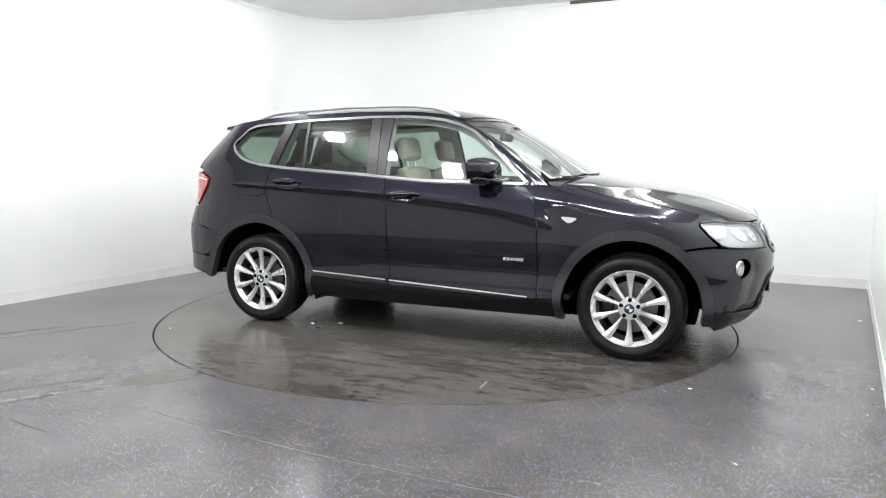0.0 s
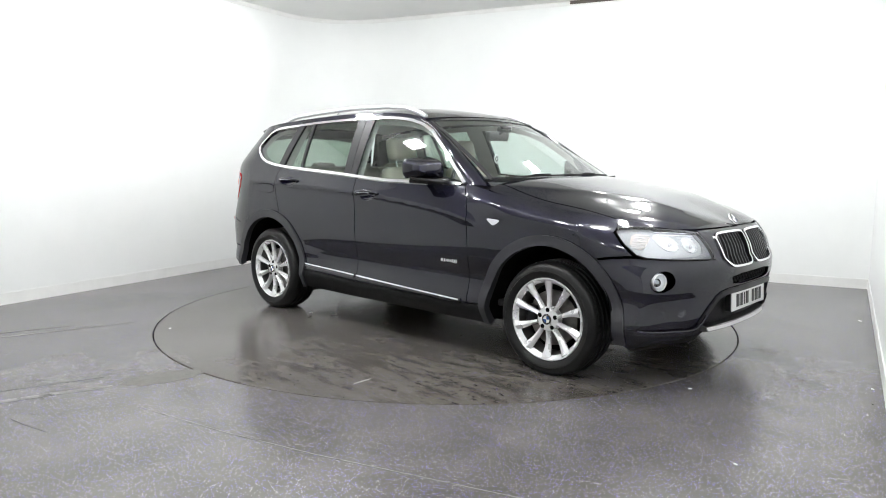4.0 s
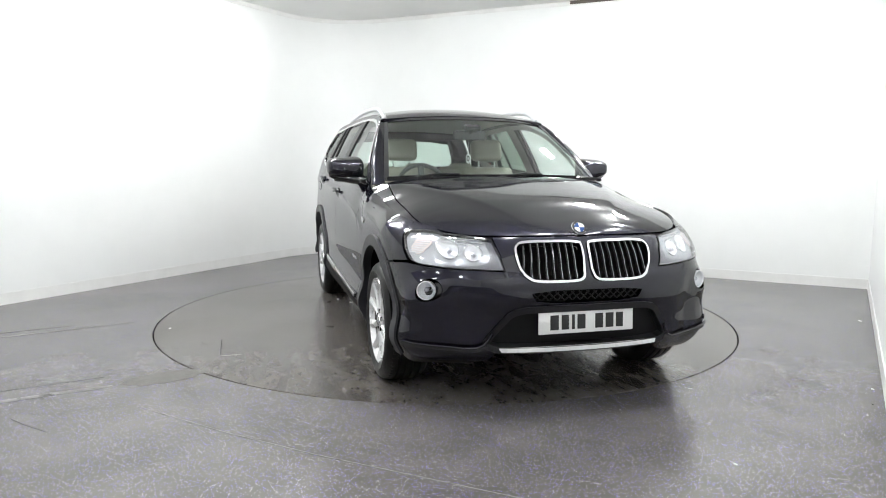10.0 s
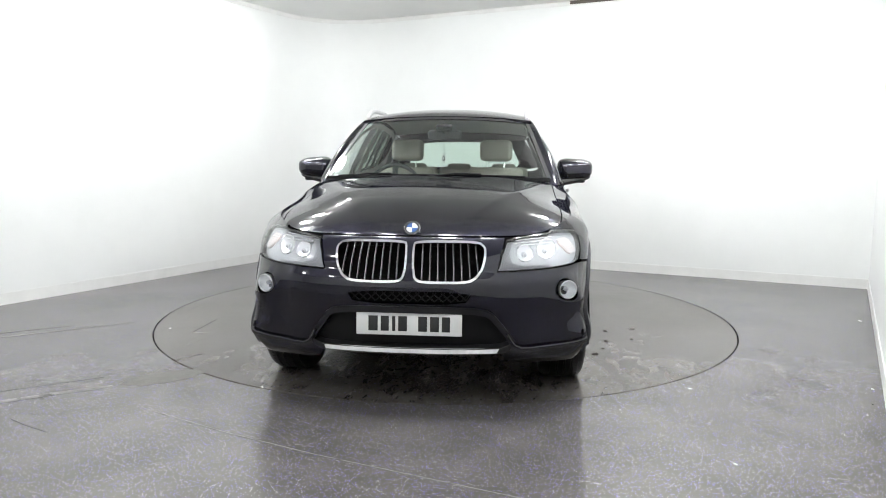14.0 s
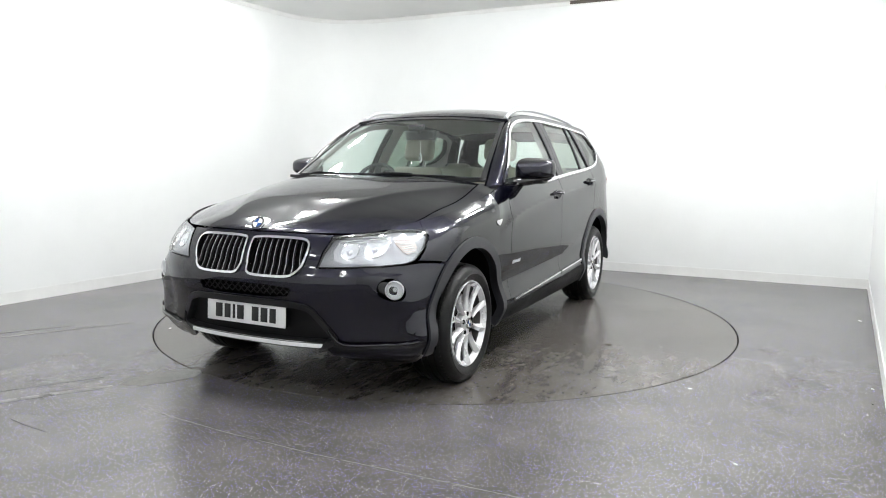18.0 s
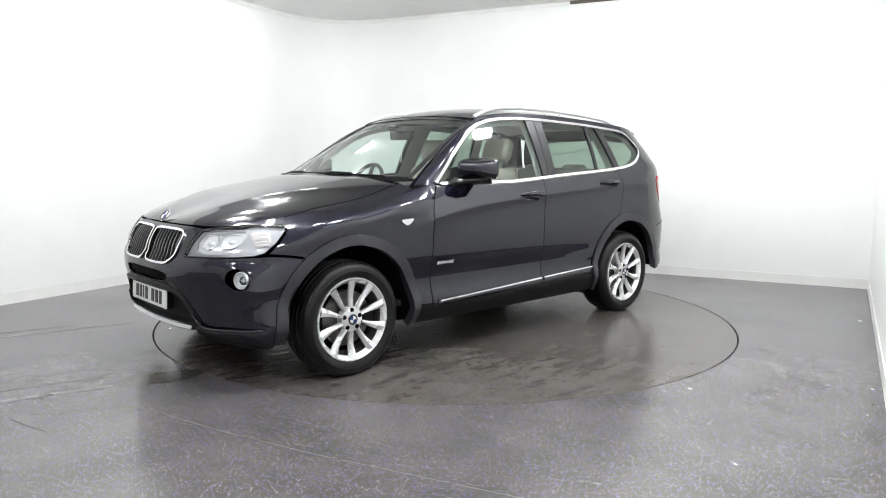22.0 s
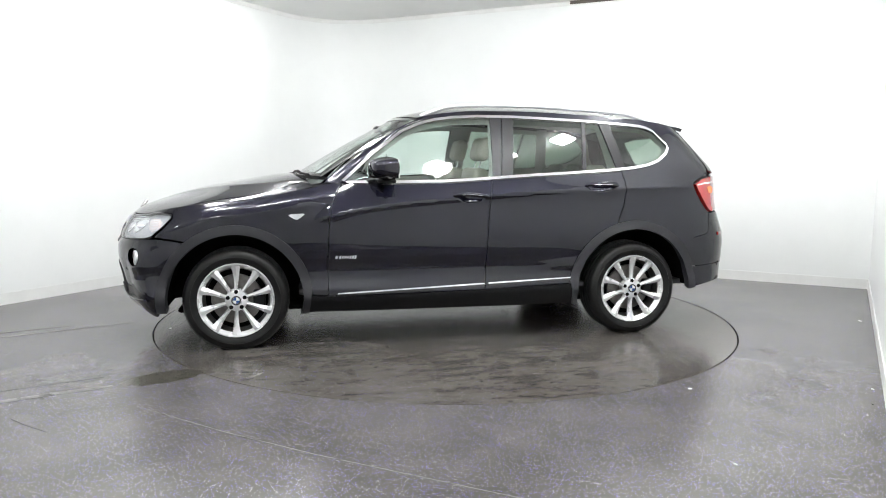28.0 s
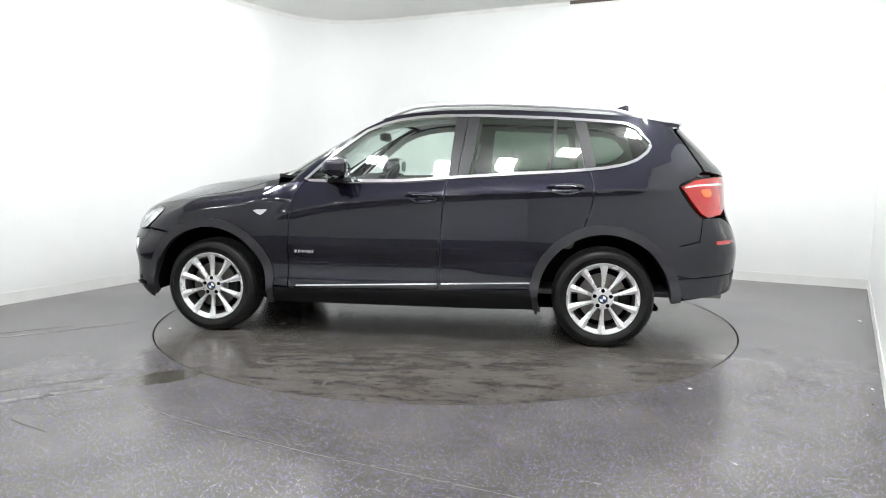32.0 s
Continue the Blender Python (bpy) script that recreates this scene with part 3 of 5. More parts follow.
def panel(name, poly, mat, parent, holes=(), off=0.0, step=0.03, gap=0.0030, lip=0.016, label="", surf=None, back=False):
    """A piece of the skin inside an outline in (q, z), with holes and an edge that turns inwards."""
    surf = surf or skin
    poly = dense(poly, step * 0.6)
    if area(poly) < 0:
        poly = poly[::-1]
    poly = shrink(poly, gap)
    holes = [shrink(dense(h if area(h) > 0 else h[::-1], step * 0.5), -gap) for h in holes]
    lo, hi = np.min(poly, axis=0), np.max(poly, axis=0)
    gx, gy = np.meshgrid(np.arange(lo[0] + step / 2, hi[0], step), np.arange(lo[1] + step / 2, hi[1], step))
    grid = np.stack([gx.ravel(), gy.ravel()], 1)
    keep = inside(grid, poly)
    for h in holes:
        keep &= ~inside(grid, h)
    grid = grid[keep]
    edge = np.array(poly + [p for h in holes for p in h])
    if len(grid):
        near = np.min(np.hypot(grid[:, None, 0] - edge[None, :, 0], grid[:, None, 1] - edge[None, :, 1]), axis=1)
        grid = grid[near > step * 0.45]
    verts, edges, loops = [], [], []
    for ring in [poly, *holes]:
        s = len(verts)
        verts += ring
        edges += [(s + k, s + (k + 1) % len(ring)) for k in range(len(ring))]
        loops.append((s, len(ring)))
    verts = [Vector(v) for v in verts] + [Vector(p) for p in grid]
    vs, _, fs, *_ = delaunay_2d_cdt(verts, edges, [], 0, 1e-7)
    cen = np.array([[sum(vs[i][k] for i in f) / 3 for k in (0, 1)] for f in fs])
    ok = inside(cen, poly)
    for h in holes:
        ok &= ~inside(cen, h)
    co = [surf(v[0], v[1]) for v in vs]
    nr = []
    e = 0.007
    for v in vs:
        n = (surf(v[0] + e, v[1]) - surf(v[0] - e, v[1])).cross(surf(v[0], v[1] + e) - surf(v[0], v[1] - e))
        nr.append(n.normalized())
    if off:
        co = [c + n * off for c, n in zip(co, nr)]
    faces = [tuple(f) for f, k in zip(fs, ok) if k]
    norms = list(nr)
    if lip:
        # edge that turns inwards: its own points, so that it stays crisp
        count = {}
        for f in faces:
            for a, b in zip(f, f[1:] + f[:1]):
                count[(a, b)] = count.get((a, b), 0) + 1
        for (a, b) in [k for k in count if (k[1], k[0]) not in count]:
            s = len(co)
            pa, pb = co[a], co[b]
            side = (pb - pa).cross(nr[a]).normalized()
            co += [pa, pb, pb - nr[b] * lip, pa - nr[a] * lip]
            norms += [side] * 4
            faces.append((s, s + 3, s + 2, s + 1))
    me = bpy.data.meshes.new(name)
    me.from_pydata([tuple(c) for c in co], [], faces)
    me.polygons.foreach_set("use_smooth", [True] * len(me.polygons))
    me.materials.append(mat)
    me.update()
    me.normals_split_custom_set_from_vertices([tuple(n) for n in norms])
    ob = new(name, me)
    ob.parent = parent
    if label:
        tagged(ob, label)
    return ob


# ---- the car ----
car = new("car")
tagged(car, "black SUV with chrome window trim and silver alloy wheels", "car")
HF, HR, HZ = 1.405, -1.405, 0.335

def tube_half(cx, side):
    """Lining of a wheel arch: an open half drum with its inner face."""
    bm = bmesh.new()
    n = 28
    rows = []
    for k in range(n + 1):
        a = radians(-6 + (196 if cx > 0 else 184) * k / n)
        x, z = cx + 0.445 * math.cos(a), HZ + 0.445 * math.sin(a)
        rows.append([bm.verts.new((x, side * 0.915, z)), bm.verts.new((x, side * 0.50, z))])
    c = bm.verts.new((cx, side * 0.50, HZ))
    for a, b in zip(rows, rows[1:]):
        bm.faces.new((a[0], a[1], b[1], b[0]))
        bm.faces.new((a[1], c, b[1]))
    bmesh.ops.recalc_face_normals(bm, faces=bm.faces)
    return bm


# side window outline (x, z), nose to tail over the top and back along the belt
DLO = [(0.705, 1.118), (0.50, 1.305), (0.28, 1.468), (0.16, 1.520), (0.04, 1.551), (-0.10, 1.570), (-0.27, 1.580), (-0.55, 1.580), (-1.07, 1.560), (-1.42, 1.535), (-1.545, 1.517),
       (-1.60, 1.490), (-1.685, 1.395), (-1.695, 1.36), (-1.67, 1.315), (-1.60, 1.262), (-1.52, 1.232), (-1.40, 1.208), (-1.2, 1.188), (-1.0, 1.175), (-0.48, 1.142), (-0.33, 1.130), (0.0, 1.108), (0.4, 1.102), (0.66, 1.102)]


def dlo_front(z):
    """Length of the window outline's front edge at height z."""
    for (x0, z0), (x1, z1) in zip(DLO[:6], DLO[1:7]):
        if z0 <= z <= z1:
            return x0 + (x1 - x0) * (z - z0) / (z1 - z0)
    return DLO[0][0]


HEADLAMP = [(qy(0.428, 0.725), 0.725), (qy(0.452, 0.80), 0.80), (qy(0.478, 0.868), 0.868), (qy(0.56, 0.881), 0.881), (qy(0.68, 0.893), 0.893), (qx(1.93, 0.903), 0.903), (qx(1.86, 0.905), 0.905),
            (qx(1.795, 0.897), 0.897), (qx(1.80, 0.872), 0.872), (qx(1.86, 0.81), 0.81), (qx(1.925, 0.757), 0.757), (qx(1.97, 0.742), 0.742), (qy(0.70, 0.733), 0.733), (qy(0.55, 0.728), 0.728)]
DOOR_F = [(0.700, 1.104), (0.728, 1.06), (0.765, 1.00), (0.787, 0.93), (0.798, 0.80), (0.808, 0.60), (0.808, 0.352)]
DOOR_M = [(-0.330, 1.132), (-0.318, 1.03), (-0.303, 0.90), (-0.290, 0.65), (-0.276, 0.366)]
DOOR_R = [(-1.300, 1.192), (-1.318, 1.12), (-1.322, 1.05), (-1.308, 0.95), (-1.270, 0.845)]
ARCH_F, ARCH_R, FLARE_W = 0.436, 0.440, 0.062


def belt(x0, x1, n=14, d=0.004):
    return [(x0 + (x1 - x0) * k / n, next_belt(x0 + (x1 - x0) * k / n) - d) for k in range(n + 1)]


def next_belt(x):
    """Height of the window outline's lower edge at length x."""
    low = DLO[14:] + [(0.705, 1.104)]
    for (x0, z0), (x1, z1) in zip(low, low[1:]):
        if x0 <= x <= x1:
            return z0 + (z1 - z0) * (x - x0) / (x1 - x0)
    return 1.104


def topline(x0, x1, n=16, d=0.0):
    return [(x0 + (x1 - x0) * k / n, ZT(x0 + (x1 - x0) * k / n) - d) for k in range(n + 1)]


def sided(poly, side):
    return poly if side > 0 else mirrored(poly)


# front bumper: one piece round the nose
bump_left = ([(qy(0.0, 0.883), 0.883), (qy(0.2, 0.884), 0.884), (qy(0.35, 0.882), 0.882), (qy(0.472, 0.880), 0.880), (qy(0.446, 0.80), 0.80), (qy(0.424, 0.722), 0.722), (qy(0.55, 0.725), 0.725), (qy(0.70, 0.730), 0.730), (qx(1.97, 0.737), 0.737), (qx(1.90, 0.742), 0.742), (qx(1.80, 0.733), 0.733)]
             + [(qx(x, z), z) for x, z in arc(HF, HZ, ARCH_F + FLARE_W - 0.004, 51, -3, 18)] + [(qx(1.885, 0.25), 0.25), (qx(1.90, 0.222), 0.222), (qy(0.72, 0.222), 0.222), (qy(0.55, 0.235), 0.235), (qy(0.47, 0.262), 0.262), (qy(0.43, 0.325), 0.325)])
bump = bump_left + [(-q, z) for q, z in bump_left[::-1]][:-1]
KIDNEY = loop([(qy(y, z), z) for y, z in ((0.022, 0.862), (0.336, 0.862), (0.372, 0.835), (0.374, 0.80), (0.358, 0.738), (0.334, 0.694), (0.285, 0.668), (0.06, 0.667), (0.024, 0.685), (0.014, 0.74), (0.013, 0.83))], rounds=2)
MESHIN = loop([(qy(y, z), z) for y, z in ((0.305, 0.625), (0.272, 0.568), (-0.272, 0.568), (-0.305, 0.625))][::-1], rounds=1)
LOWER = loop([(qy(y, z), z) for y, z in ((0.30, 0.540), (0.395, 0.520), (0.455, 0.44), (0.515, 0.350), (0.43, 0.318), (-0.43, 0.318), (-0.515, 0.350), (-0.455, 0.44), (-0.395, 0.520), (-0.30, 0.540))], rounds=1)
fogc = (qy(0.752, 0.620), 0.620)
FOG = [(fogc[0] - 0.012 + 0.060 * math.cos(k * math.pi / 12), fogc[1] + 0.054 * math.sin(k * math.pi / 12)) for k in range(24)]
front_bumper = panel("front_bumper", bump, PAINT, car, holes=[KIDNEY, mirrored(KIDNEY), MESHIN, LOWER, FOG, mirrored(FOG)], step=0.024)

# dark plastic insert of the bumper, set back, with its raised frame
insert = panel("bumper_insert", shrink(LOWER, -0.006), TRIM, front_bumper, off=-0.034, step=0.03, gap=0, lip=0.01, label="matt black plastic bumper insert")
rim_o, rim_i = shrink(LOWER, -0.014), shrink(LOWER, 0.018)
panel("insert_frame", rim_o, SATINBLACK, front_bumper, holes=[rim_i], off=0.010, step=0.02, gap=0, lip=0.046, label="dark satin frame round the insert")
# wings of that frame that run out to the wheel arch
for side in (1, -1):
    blade = [(qy(0.50, 0.360), 0.360), (qy(0.55, 0.335), 0.335), (qy(0.70, 0.342), 0.342), (qy(0.815, 0.356), 0.356), (qy(0.815, 0.336), 0.336), (qy(0.70, 0.322), 0.322), (qy(0.55, 0.312), 0.312), (qy(0.49, 0.33), 0.33)]
    panel("bumper_blade", sided(blade, side), GLOSSBLACK, front_bumper, off=0.012, step=0.02, gap=0, lip=0.02)
    edge = [skin(qy(y, z) * side, z, 0.012) for y, z in ((0.475, 0.415), (0.492, 0.380), (0.515, 0.352), (0.545, 0.338), (0.60, 0.336), (0.66, 0.339), (0.72, 0.344), (0.77, 0.350), (0.805, 0.357))]
    part("blade_edge", tube(edge, 0.0075, 8), PAINT, front_bumper)
    panel("parking_sensor", sided([(qy(0.80, 0.385) + 0.016 * math.cos(k * math.pi / 8), 0.385 + 0.016 * math.sin(k * math.pi / 8)) for k in range(16)], side), PAINT, front_bumper, off=0.008, step=0.02, gap=0, lip=0.01)
SKID = vary(material("brushed_silver", (0.8, 0.8, 0.81), 0.4, 0.35), 40, (0.60, 0.60, 0.61), (0.72, 0.72, 0.73), 0.30, 0.42)


def skid_at(u, v):
    """u across the car, v from the strip's lower front edge to its upper back edge."""
    b = 1 - 2 * u
    y = (0.425 + 0.018 * v) * b
    z = 0.318 + 0.004 * b * b + 0.019 * v
    return skin(qy(y, z), z, 0.022 - 0.016 * v)


part("skid_strip", sheet(skid_at, 40, 4, -0.008), SKID, front_bumper, "brushed silver skid strip")
panel("chin", [(qy(0.45, 0.32), 0.32), (qy(-0.45, 0.32), 0.32), (qy(-0.46, 0.235), 0.235), (qy(0.46, 0.235), 0.235)], TRIM, front_bumper, off=-0.06, step=0.03, gap=0)
panel("intake_back", shrink(MESHIN, -0.01), DARK, front_bumper, off=-0.05, step=0.04, gap=0, lip=0)
# honeycomb bars of the slim intake
for k in range(15):
    y0 = -0.29 + 0.58 * k / 14
    for d in (-1, 1):
        y1 = y0 + d * 0.05
        if abs(y1) < 0.30:
            a, b = skin(qy(y0, 0.572), 0.572, -0.018), skin(qy(y1, 0.62), 0.62, -0.018)
            part("mesh_bar", tube([a, (a + b) / 2, b], 0.0035, 5), TRIM, front_bumper)

# kidney grilles: chrome ring, dark back, upright slats
for side in (1, -1):
    outer, inn = shrink(KIDNEY, -0.001), shrink(KIDNEY, 0.010)
    ring = panel("grille", sided(outer, side), CHROME, car, holes=[sided(inn, side)], off=0.010, step=0.012, gap=0, lip=0.04, label="kidney grille with a chrome surround")
    panel("grille_back", sided(outer, side), DARK, ring, off=-0.05, step=0.05, gap=0, lip=0)
    for k in range(8):
        y = 0.062 + 0.262 * k / 7
        top, low = (0.858 if k < 7 else 0.845), (0.674 + max(0, k - 5) * 0.014)
        pts = [skin(qy(side * (y + 0.012 * (1 - j / 6) * k / 7), low + (top - low) * j / 6), low + (top - low) * j / 6, -0.010) for j in range(7)]
        part("slat", tube(pts, 0.0085, 6, 0.5), TRIM, ring)
        part("slat_edge", tube([p + Vector((0.0085, 0, 0)) for p in pts], 0.0017, 5), SLATEDGE, ring)

# round badge on the bonnet nose, drawn as plain quarters


def badge(parent, m, r, name="badge"):
    base = part(name, lathe([(0.0, 0.004), (r * 0.72, 0.004), (r * 0.76, 0.006), (r * 0.95, 0.006), (r, 0.002), (r, -0.004)], 32, "z"), CHROME, parent, "round chrome-rimmed badge")
    base.matrix_basis = m
    part("badge_ring", lathe([(r * 0.70, 0.0075), (r * 0.93, 0.0075), (r * 0.93, 0.0055)], 32, "z"), BARBLACK, base)
    for k in range(4):
        bm = bmesh.new()
        c = bm.verts.new((0, 0, 0.0065))
        vs = [bm.verts.new((r * 0.66 * math.cos(radians(90 * k + 90 * j / 8)), r * 0.66 * math.sin(radians(90 * k + 90 * j / 8)), 0.0065)) for j in range(9)]
        for a, b in zip(vs, vs[1:]):
            bm.faces.new((c, a, b))
        part("badge_quarter", bm, BLUE if k % 2 else WHITE, base)
    return base


# number plate with plain bars
plate = part("number_plate", boxed((-0.004, -0.26, -0.056), (0.006, 0.26, 0.056), 0.004, pose(2.232, 0, 0.463, 0, -3, 0)), PLATEWHITE, car, "white number plate with black bars")
for k, (y, w) in enumerate(((-0.176, 0.046), (-0.118, 0.040), (-0.074, 0.016), (-0.030, 0.044), (0.068, 0.044), (0.126, 0.044), (0.182, 0.040))):
    part("dark_bar", boxed((0.006, y - w / 2, -0.036), (0.0085, y + w / 2, 0.038), 0.001, pose(2.232, 0, 0.463, 0, -3, 0)), BARBLACK, plate)
part("plate_holder", boxed((-0.05, -0.24, -0.06), (-0.0045, 0.24, 0.045), 0.006, pose(2.232, 0, 0.463, 0, -3, 0)), TRIM, plate)

# bonnet
QC = qx(0.90, ZT(0.90))
CZ = curve((1.02, 1.150), (1.15, 1.136), (1.335, 1.106), (1.725, 1.031), (2.0, 0.947), (2.08, 0.916), (2.115, 0.900), (2.138, 0.887))


def edge_z(q):
    x0 = skin(q, 0.9).x
    return ZT(x0)


def bonnet_at(u, v):
    """u from the nose to the windscreen, v from the car's right edge to its left."""
    b = 2 * v - 1
    q = 0.02 + (QC - 0.02) * u ** 0.8
    z = edge_z(q) + 0.001
    e = skin(q, z)
    xc = 2.138 + (1.055 - 2.138) * u ** 1.15
    zc = CZ(xc)
    a = abs(b)
    x = xc + (e.x - xc) * a ** 1.8
    y = e.y * b
    g = 1 - a ** 3.8
    zz = z + (zc - z) * g
    # the raised dome between two creases that spread towards the windscreen
    line = 0.235 + 0.46 * (2.08 - x)
    d = abs(y) - line
    rise = 0.026 * min(1, max(0.0, 2.10 - x) * 2.6)
    fall = 0.005 * math.log1p(math.exp(min(d / 0.005, 60.0)))
    zz += rise * (math.exp(-fall / 0.11) - 0.55)
    return Vector((x, y, zz))


SHUTLINE = curve((0.85, 0.742), (1.10, 0.754), (1.36, 0.764), (1.65, 0.764), (1.80, 0.748), (1.90, 0.728), (2.0, 0.70))


def shut_at(u):
    """Where, across the bonnet's sheet, the gap to the wing runs; 0 where the bonnet reaches the lamp."""
    lo, hi = 0.0, 0.3
    p = bonnet_at(u, 0.0)
    if abs(p.y) <= SHUTLINE(p.x):
        return 0.0
    for _ in range(24):
        mid = (lo + hi) / 2
        p = bonnet_at(u, mid)
        lo, hi = (mid, hi) if abs(p.y) > SHUTLINE(p.x) else (lo, mid)
    return lo


SHUTS = [shut_at(k / 80) for k in range(81)]


def shut(u):
    f = min(u * 80, 79.999)
    return SHUTS[int(f)] * (1 - f % 1) + SHUTS[int(f) + 1] * (f % 1)


bonnet = part("bonnet", sheet(lambda u, v: bonnet_at(u, shut(u) + (1 - 2 * shut(u)) * v), 80, 150, -0.012), PAINT, car)
UW = next(k for k in range(81) if SHUTS[k] > 0.006) / 80
for flip in (False, True):
    def across(u, w, flip=flip):
        return bonnet_at(u, 1 - w if flip else w)

    def wing_at(u, v, flip=flip):
        u = UW + (1 - UW) * u
        w = max(shut(u) - 0.0042, 0.0005) * (1 - v if flip else v)
        return across(u, w)

    def groove_at(u, v, flip=flip):
        u = UW + (1 - UW) * u
        return across(u, max(shut(u) - 0.012, 0.0) + 0.020 * (1 - v if flip else v)) - Vector((0, 0, 0.018))
    part("wing_top", sheet(wing_at, 60, 5, -0.012), PAINT, car)
    part("shut_line", sheet(groove_at, 60, 3, -0.004), DARK, car)
badge(car, Matrix.Translation((2.119, 0, 0.921)) @ pose(0, 0, 0, 0, 52, 0) @ pose(0, 0, 0, 0, 0, 90), 0.041)

# windscreen, pillars, roof
WB = curve((0.0, 1.010), (0.35, 0.980), (0.60, 0.927), (0.755, 0.845))
WT = curve((0.0, 0.255), (0.35, 0.232), (0.612, 0.150))
ROOFC = curve((-2.0, 1.545), (-1.9, 1.566), (-1.4, 1.640), (-0.8, 1.676), (-0.3, 1.672), (0.0, 1.642), (0.15, 1.612), (0.275, 1.578))


def screen(u, v, off=0.0):
    """Windscreen: u from right to left, v from the scuttle to the roof."""
    b = 2 * u - 1
    yb, yt = 0.755 * b, 0.612 * b
    lo = Vector((WB(abs(yb)), yb, 1.148 - 0.014 * b * b))
    hi = Vector((WT(abs(yt)), yt, 1.576 - 0.028 * b * b))
    p = lo.lerp(hi, v)
    bulge = 0.011 * 4 * v * (1 - v) / 1.0
    return p + Vector((0.46, 0, 0.88)) * (bulge + off)


windscreen = part("windscreen", sheet(lambda u, v: screen(0.015 + 0.97 * u, 0.02 + 0.965 * v), 32, 20), SCREEN, car, "clear laminated windscreen")
FRIT = GLOSSBLACK
for nm, f in (("screen_border", lambda u, v: screen(u, 0.0 + 0.030 * v, 0.001)), ("screen_border", lambda u, v: screen(u, 0.955 + 0.045 * v, 0.001)),
              ("screen_border", lambda u, v: screen(0.0 + 0.020 * u, v, 0.0015)), ("screen_border", lambda u, v: screen(0.980 + 0.020 * u, v, 0.0015))):
    part(nm, sheet(f, 20, 12, -0.004), FRIT, windscreen)

for side in (1, -1):
    def pillar(u, v, side=side):
        a = screen(0.997 if side > 0 else 0.003, v) - Vector((-0.01, 0, 0.045)) * (1 - v) ** 3
        z = 1.098 + (1.548 - 1.098) * v
        x = dlo_front(max(z, 1.118)) + 0.012
        b = skin(qx(x, z) * side, z)
        p = a.lerp(b, u)
        w = Vector((0.5, 0.75 * side, 0.5)).normalized()
        return p + w * 0.022 * 4 * u * (1 - u)
    bm = sheet(pillar if side < 0 else (lambda u, v: pillar(1 - u, v)), 8, 24)
    part("front_pillar", bm, PAINT, car)
    # quarter panel with the roof side and the pillars round the windows, in one pressing
    ring = sx(DLO)
    over = [(0.175 - 1.925 * k / 40, ZR(0.175 - 1.925 * k / 40)) for k in range(41)]
    front_edge = [(dlo_front(z) + 0.012, z) for z in (1.12, 1.20, 1.28, 1.36, 1.44, 1.50, 1.53)]
    outline = ([(0.712, 1.106)] + front_edge + over
               + [(-1.83, 1.50), (-1.93, 1.36), (-2.03, 1.20), (-1.98, 1.158), (-1.90, 1.125), (-1.868, 1.10), (-1.90, 1.04), (-1.97, 0.95), (-2.04, 0.885), (-2.02, 0.735), (-1.90, 0.71)]
               + arc(HR, HZ, ARCH_R + FLARE_W - 0.004, 140, 74, 16) + DOOR_R[::-1] + [(x, z - 0.003) for x, z in DLO[18:]] )
    # keep the strip under the windows thin: the belt is the outline's lower edge
    quarter_poly = sx([p for p in outline])
    hole = shrink(ring, 0.010)
    panel("side_panel", sided(quarter_poly, side), PAINT, car, holes=[sided(hole, side)], step=0.022)
    # chrome surround of the side windows
    outer, inn = shrink(ring, -0.002), shrink(ring, 0.017)
    panel("window_surround", sided(outer, side), CHROME, car, holes=[sided(inn, side)], off=0.007, step=0.012, gap=0, lip=0.012, label="bright chrome strip round the side windows")

    def posts(x0, x1, x2, x3):
        """A pillar cover between lengths x0, x1 at the belt and x2, x3 at the roof."""
        zb, zt_ = next_belt((x0 + x1) / 2) + 0.012, 1.568 - max(0, -0.5 - x2) * 0.032
        return [(qx(x0, zb), zb), (qx(x1, zb), zb), (qx(x3, zt_), zt_), (qx(x2, zt_), zt_)]
    panel("door_pillar", sided(posts(-0.338, -0.398, -0.365, -0.452), side), PILLAR, car, off=0.002, step=0.03, gap=0.001)
    panel("door_pillar", sided(posts(-0.402, -0.482, -0.456, -0.540), side), PILLAR, car, off=0.002, step=0.03, gap=0.001)
    panel("window_bar", sided(posts(-1.005, -1.030, -1.055, -1.080), side), PILLAR, car, off=0.002, step=0.02, gap=0)
    panel("door_pillar", sided(posts(-1.265, -1.335, -1.185, -1.262), side), PILLAR, car, off=0.002, step=0.03, gap=0)

    def window(name, cut_a, cut_b, mat):
        """The part of the window opening between two slanted lines (belt length, roof length)."""
        body = dense(shrink(ring, 0.017), 0.02)
        out = []
        for q, z in body:
            x = skin(q, z).x
            t = (z - 1.14) / 0.42
            xa = 9 if cut_a is None else cut_a[0] + (cut_a[1] - cut_a[0]) * t
            xb = -9 if cut_b is None else cut_b[0] + (cut_b[1] - cut_b[0]) * t
            out.append((qx(min(max(x, xb), xa), z), z))
        clean = [p for i, p in enumerate(out) if math.hypot(p[0] - out[i - 1][0], p[1] - out[i - 1][1]) > 1e-5]
        return panel(name, sided(clean, side), mat, car, off=-0.008, step=0.05, gap=0, lip=0.003)
    window("front_door_window", None, (-0.345, -0.37), GLASS)
    window("rear_door_window", (-0.475, -0.535), (-1.010, -1.060), GLASS_REAR)
    window("fixed_pane", (-1.025, -1.075), (-1.27, -1.19), GLASS_REAR)
    window("quarter_window", (-1.33, -1.255), None, GLASS_REAR)

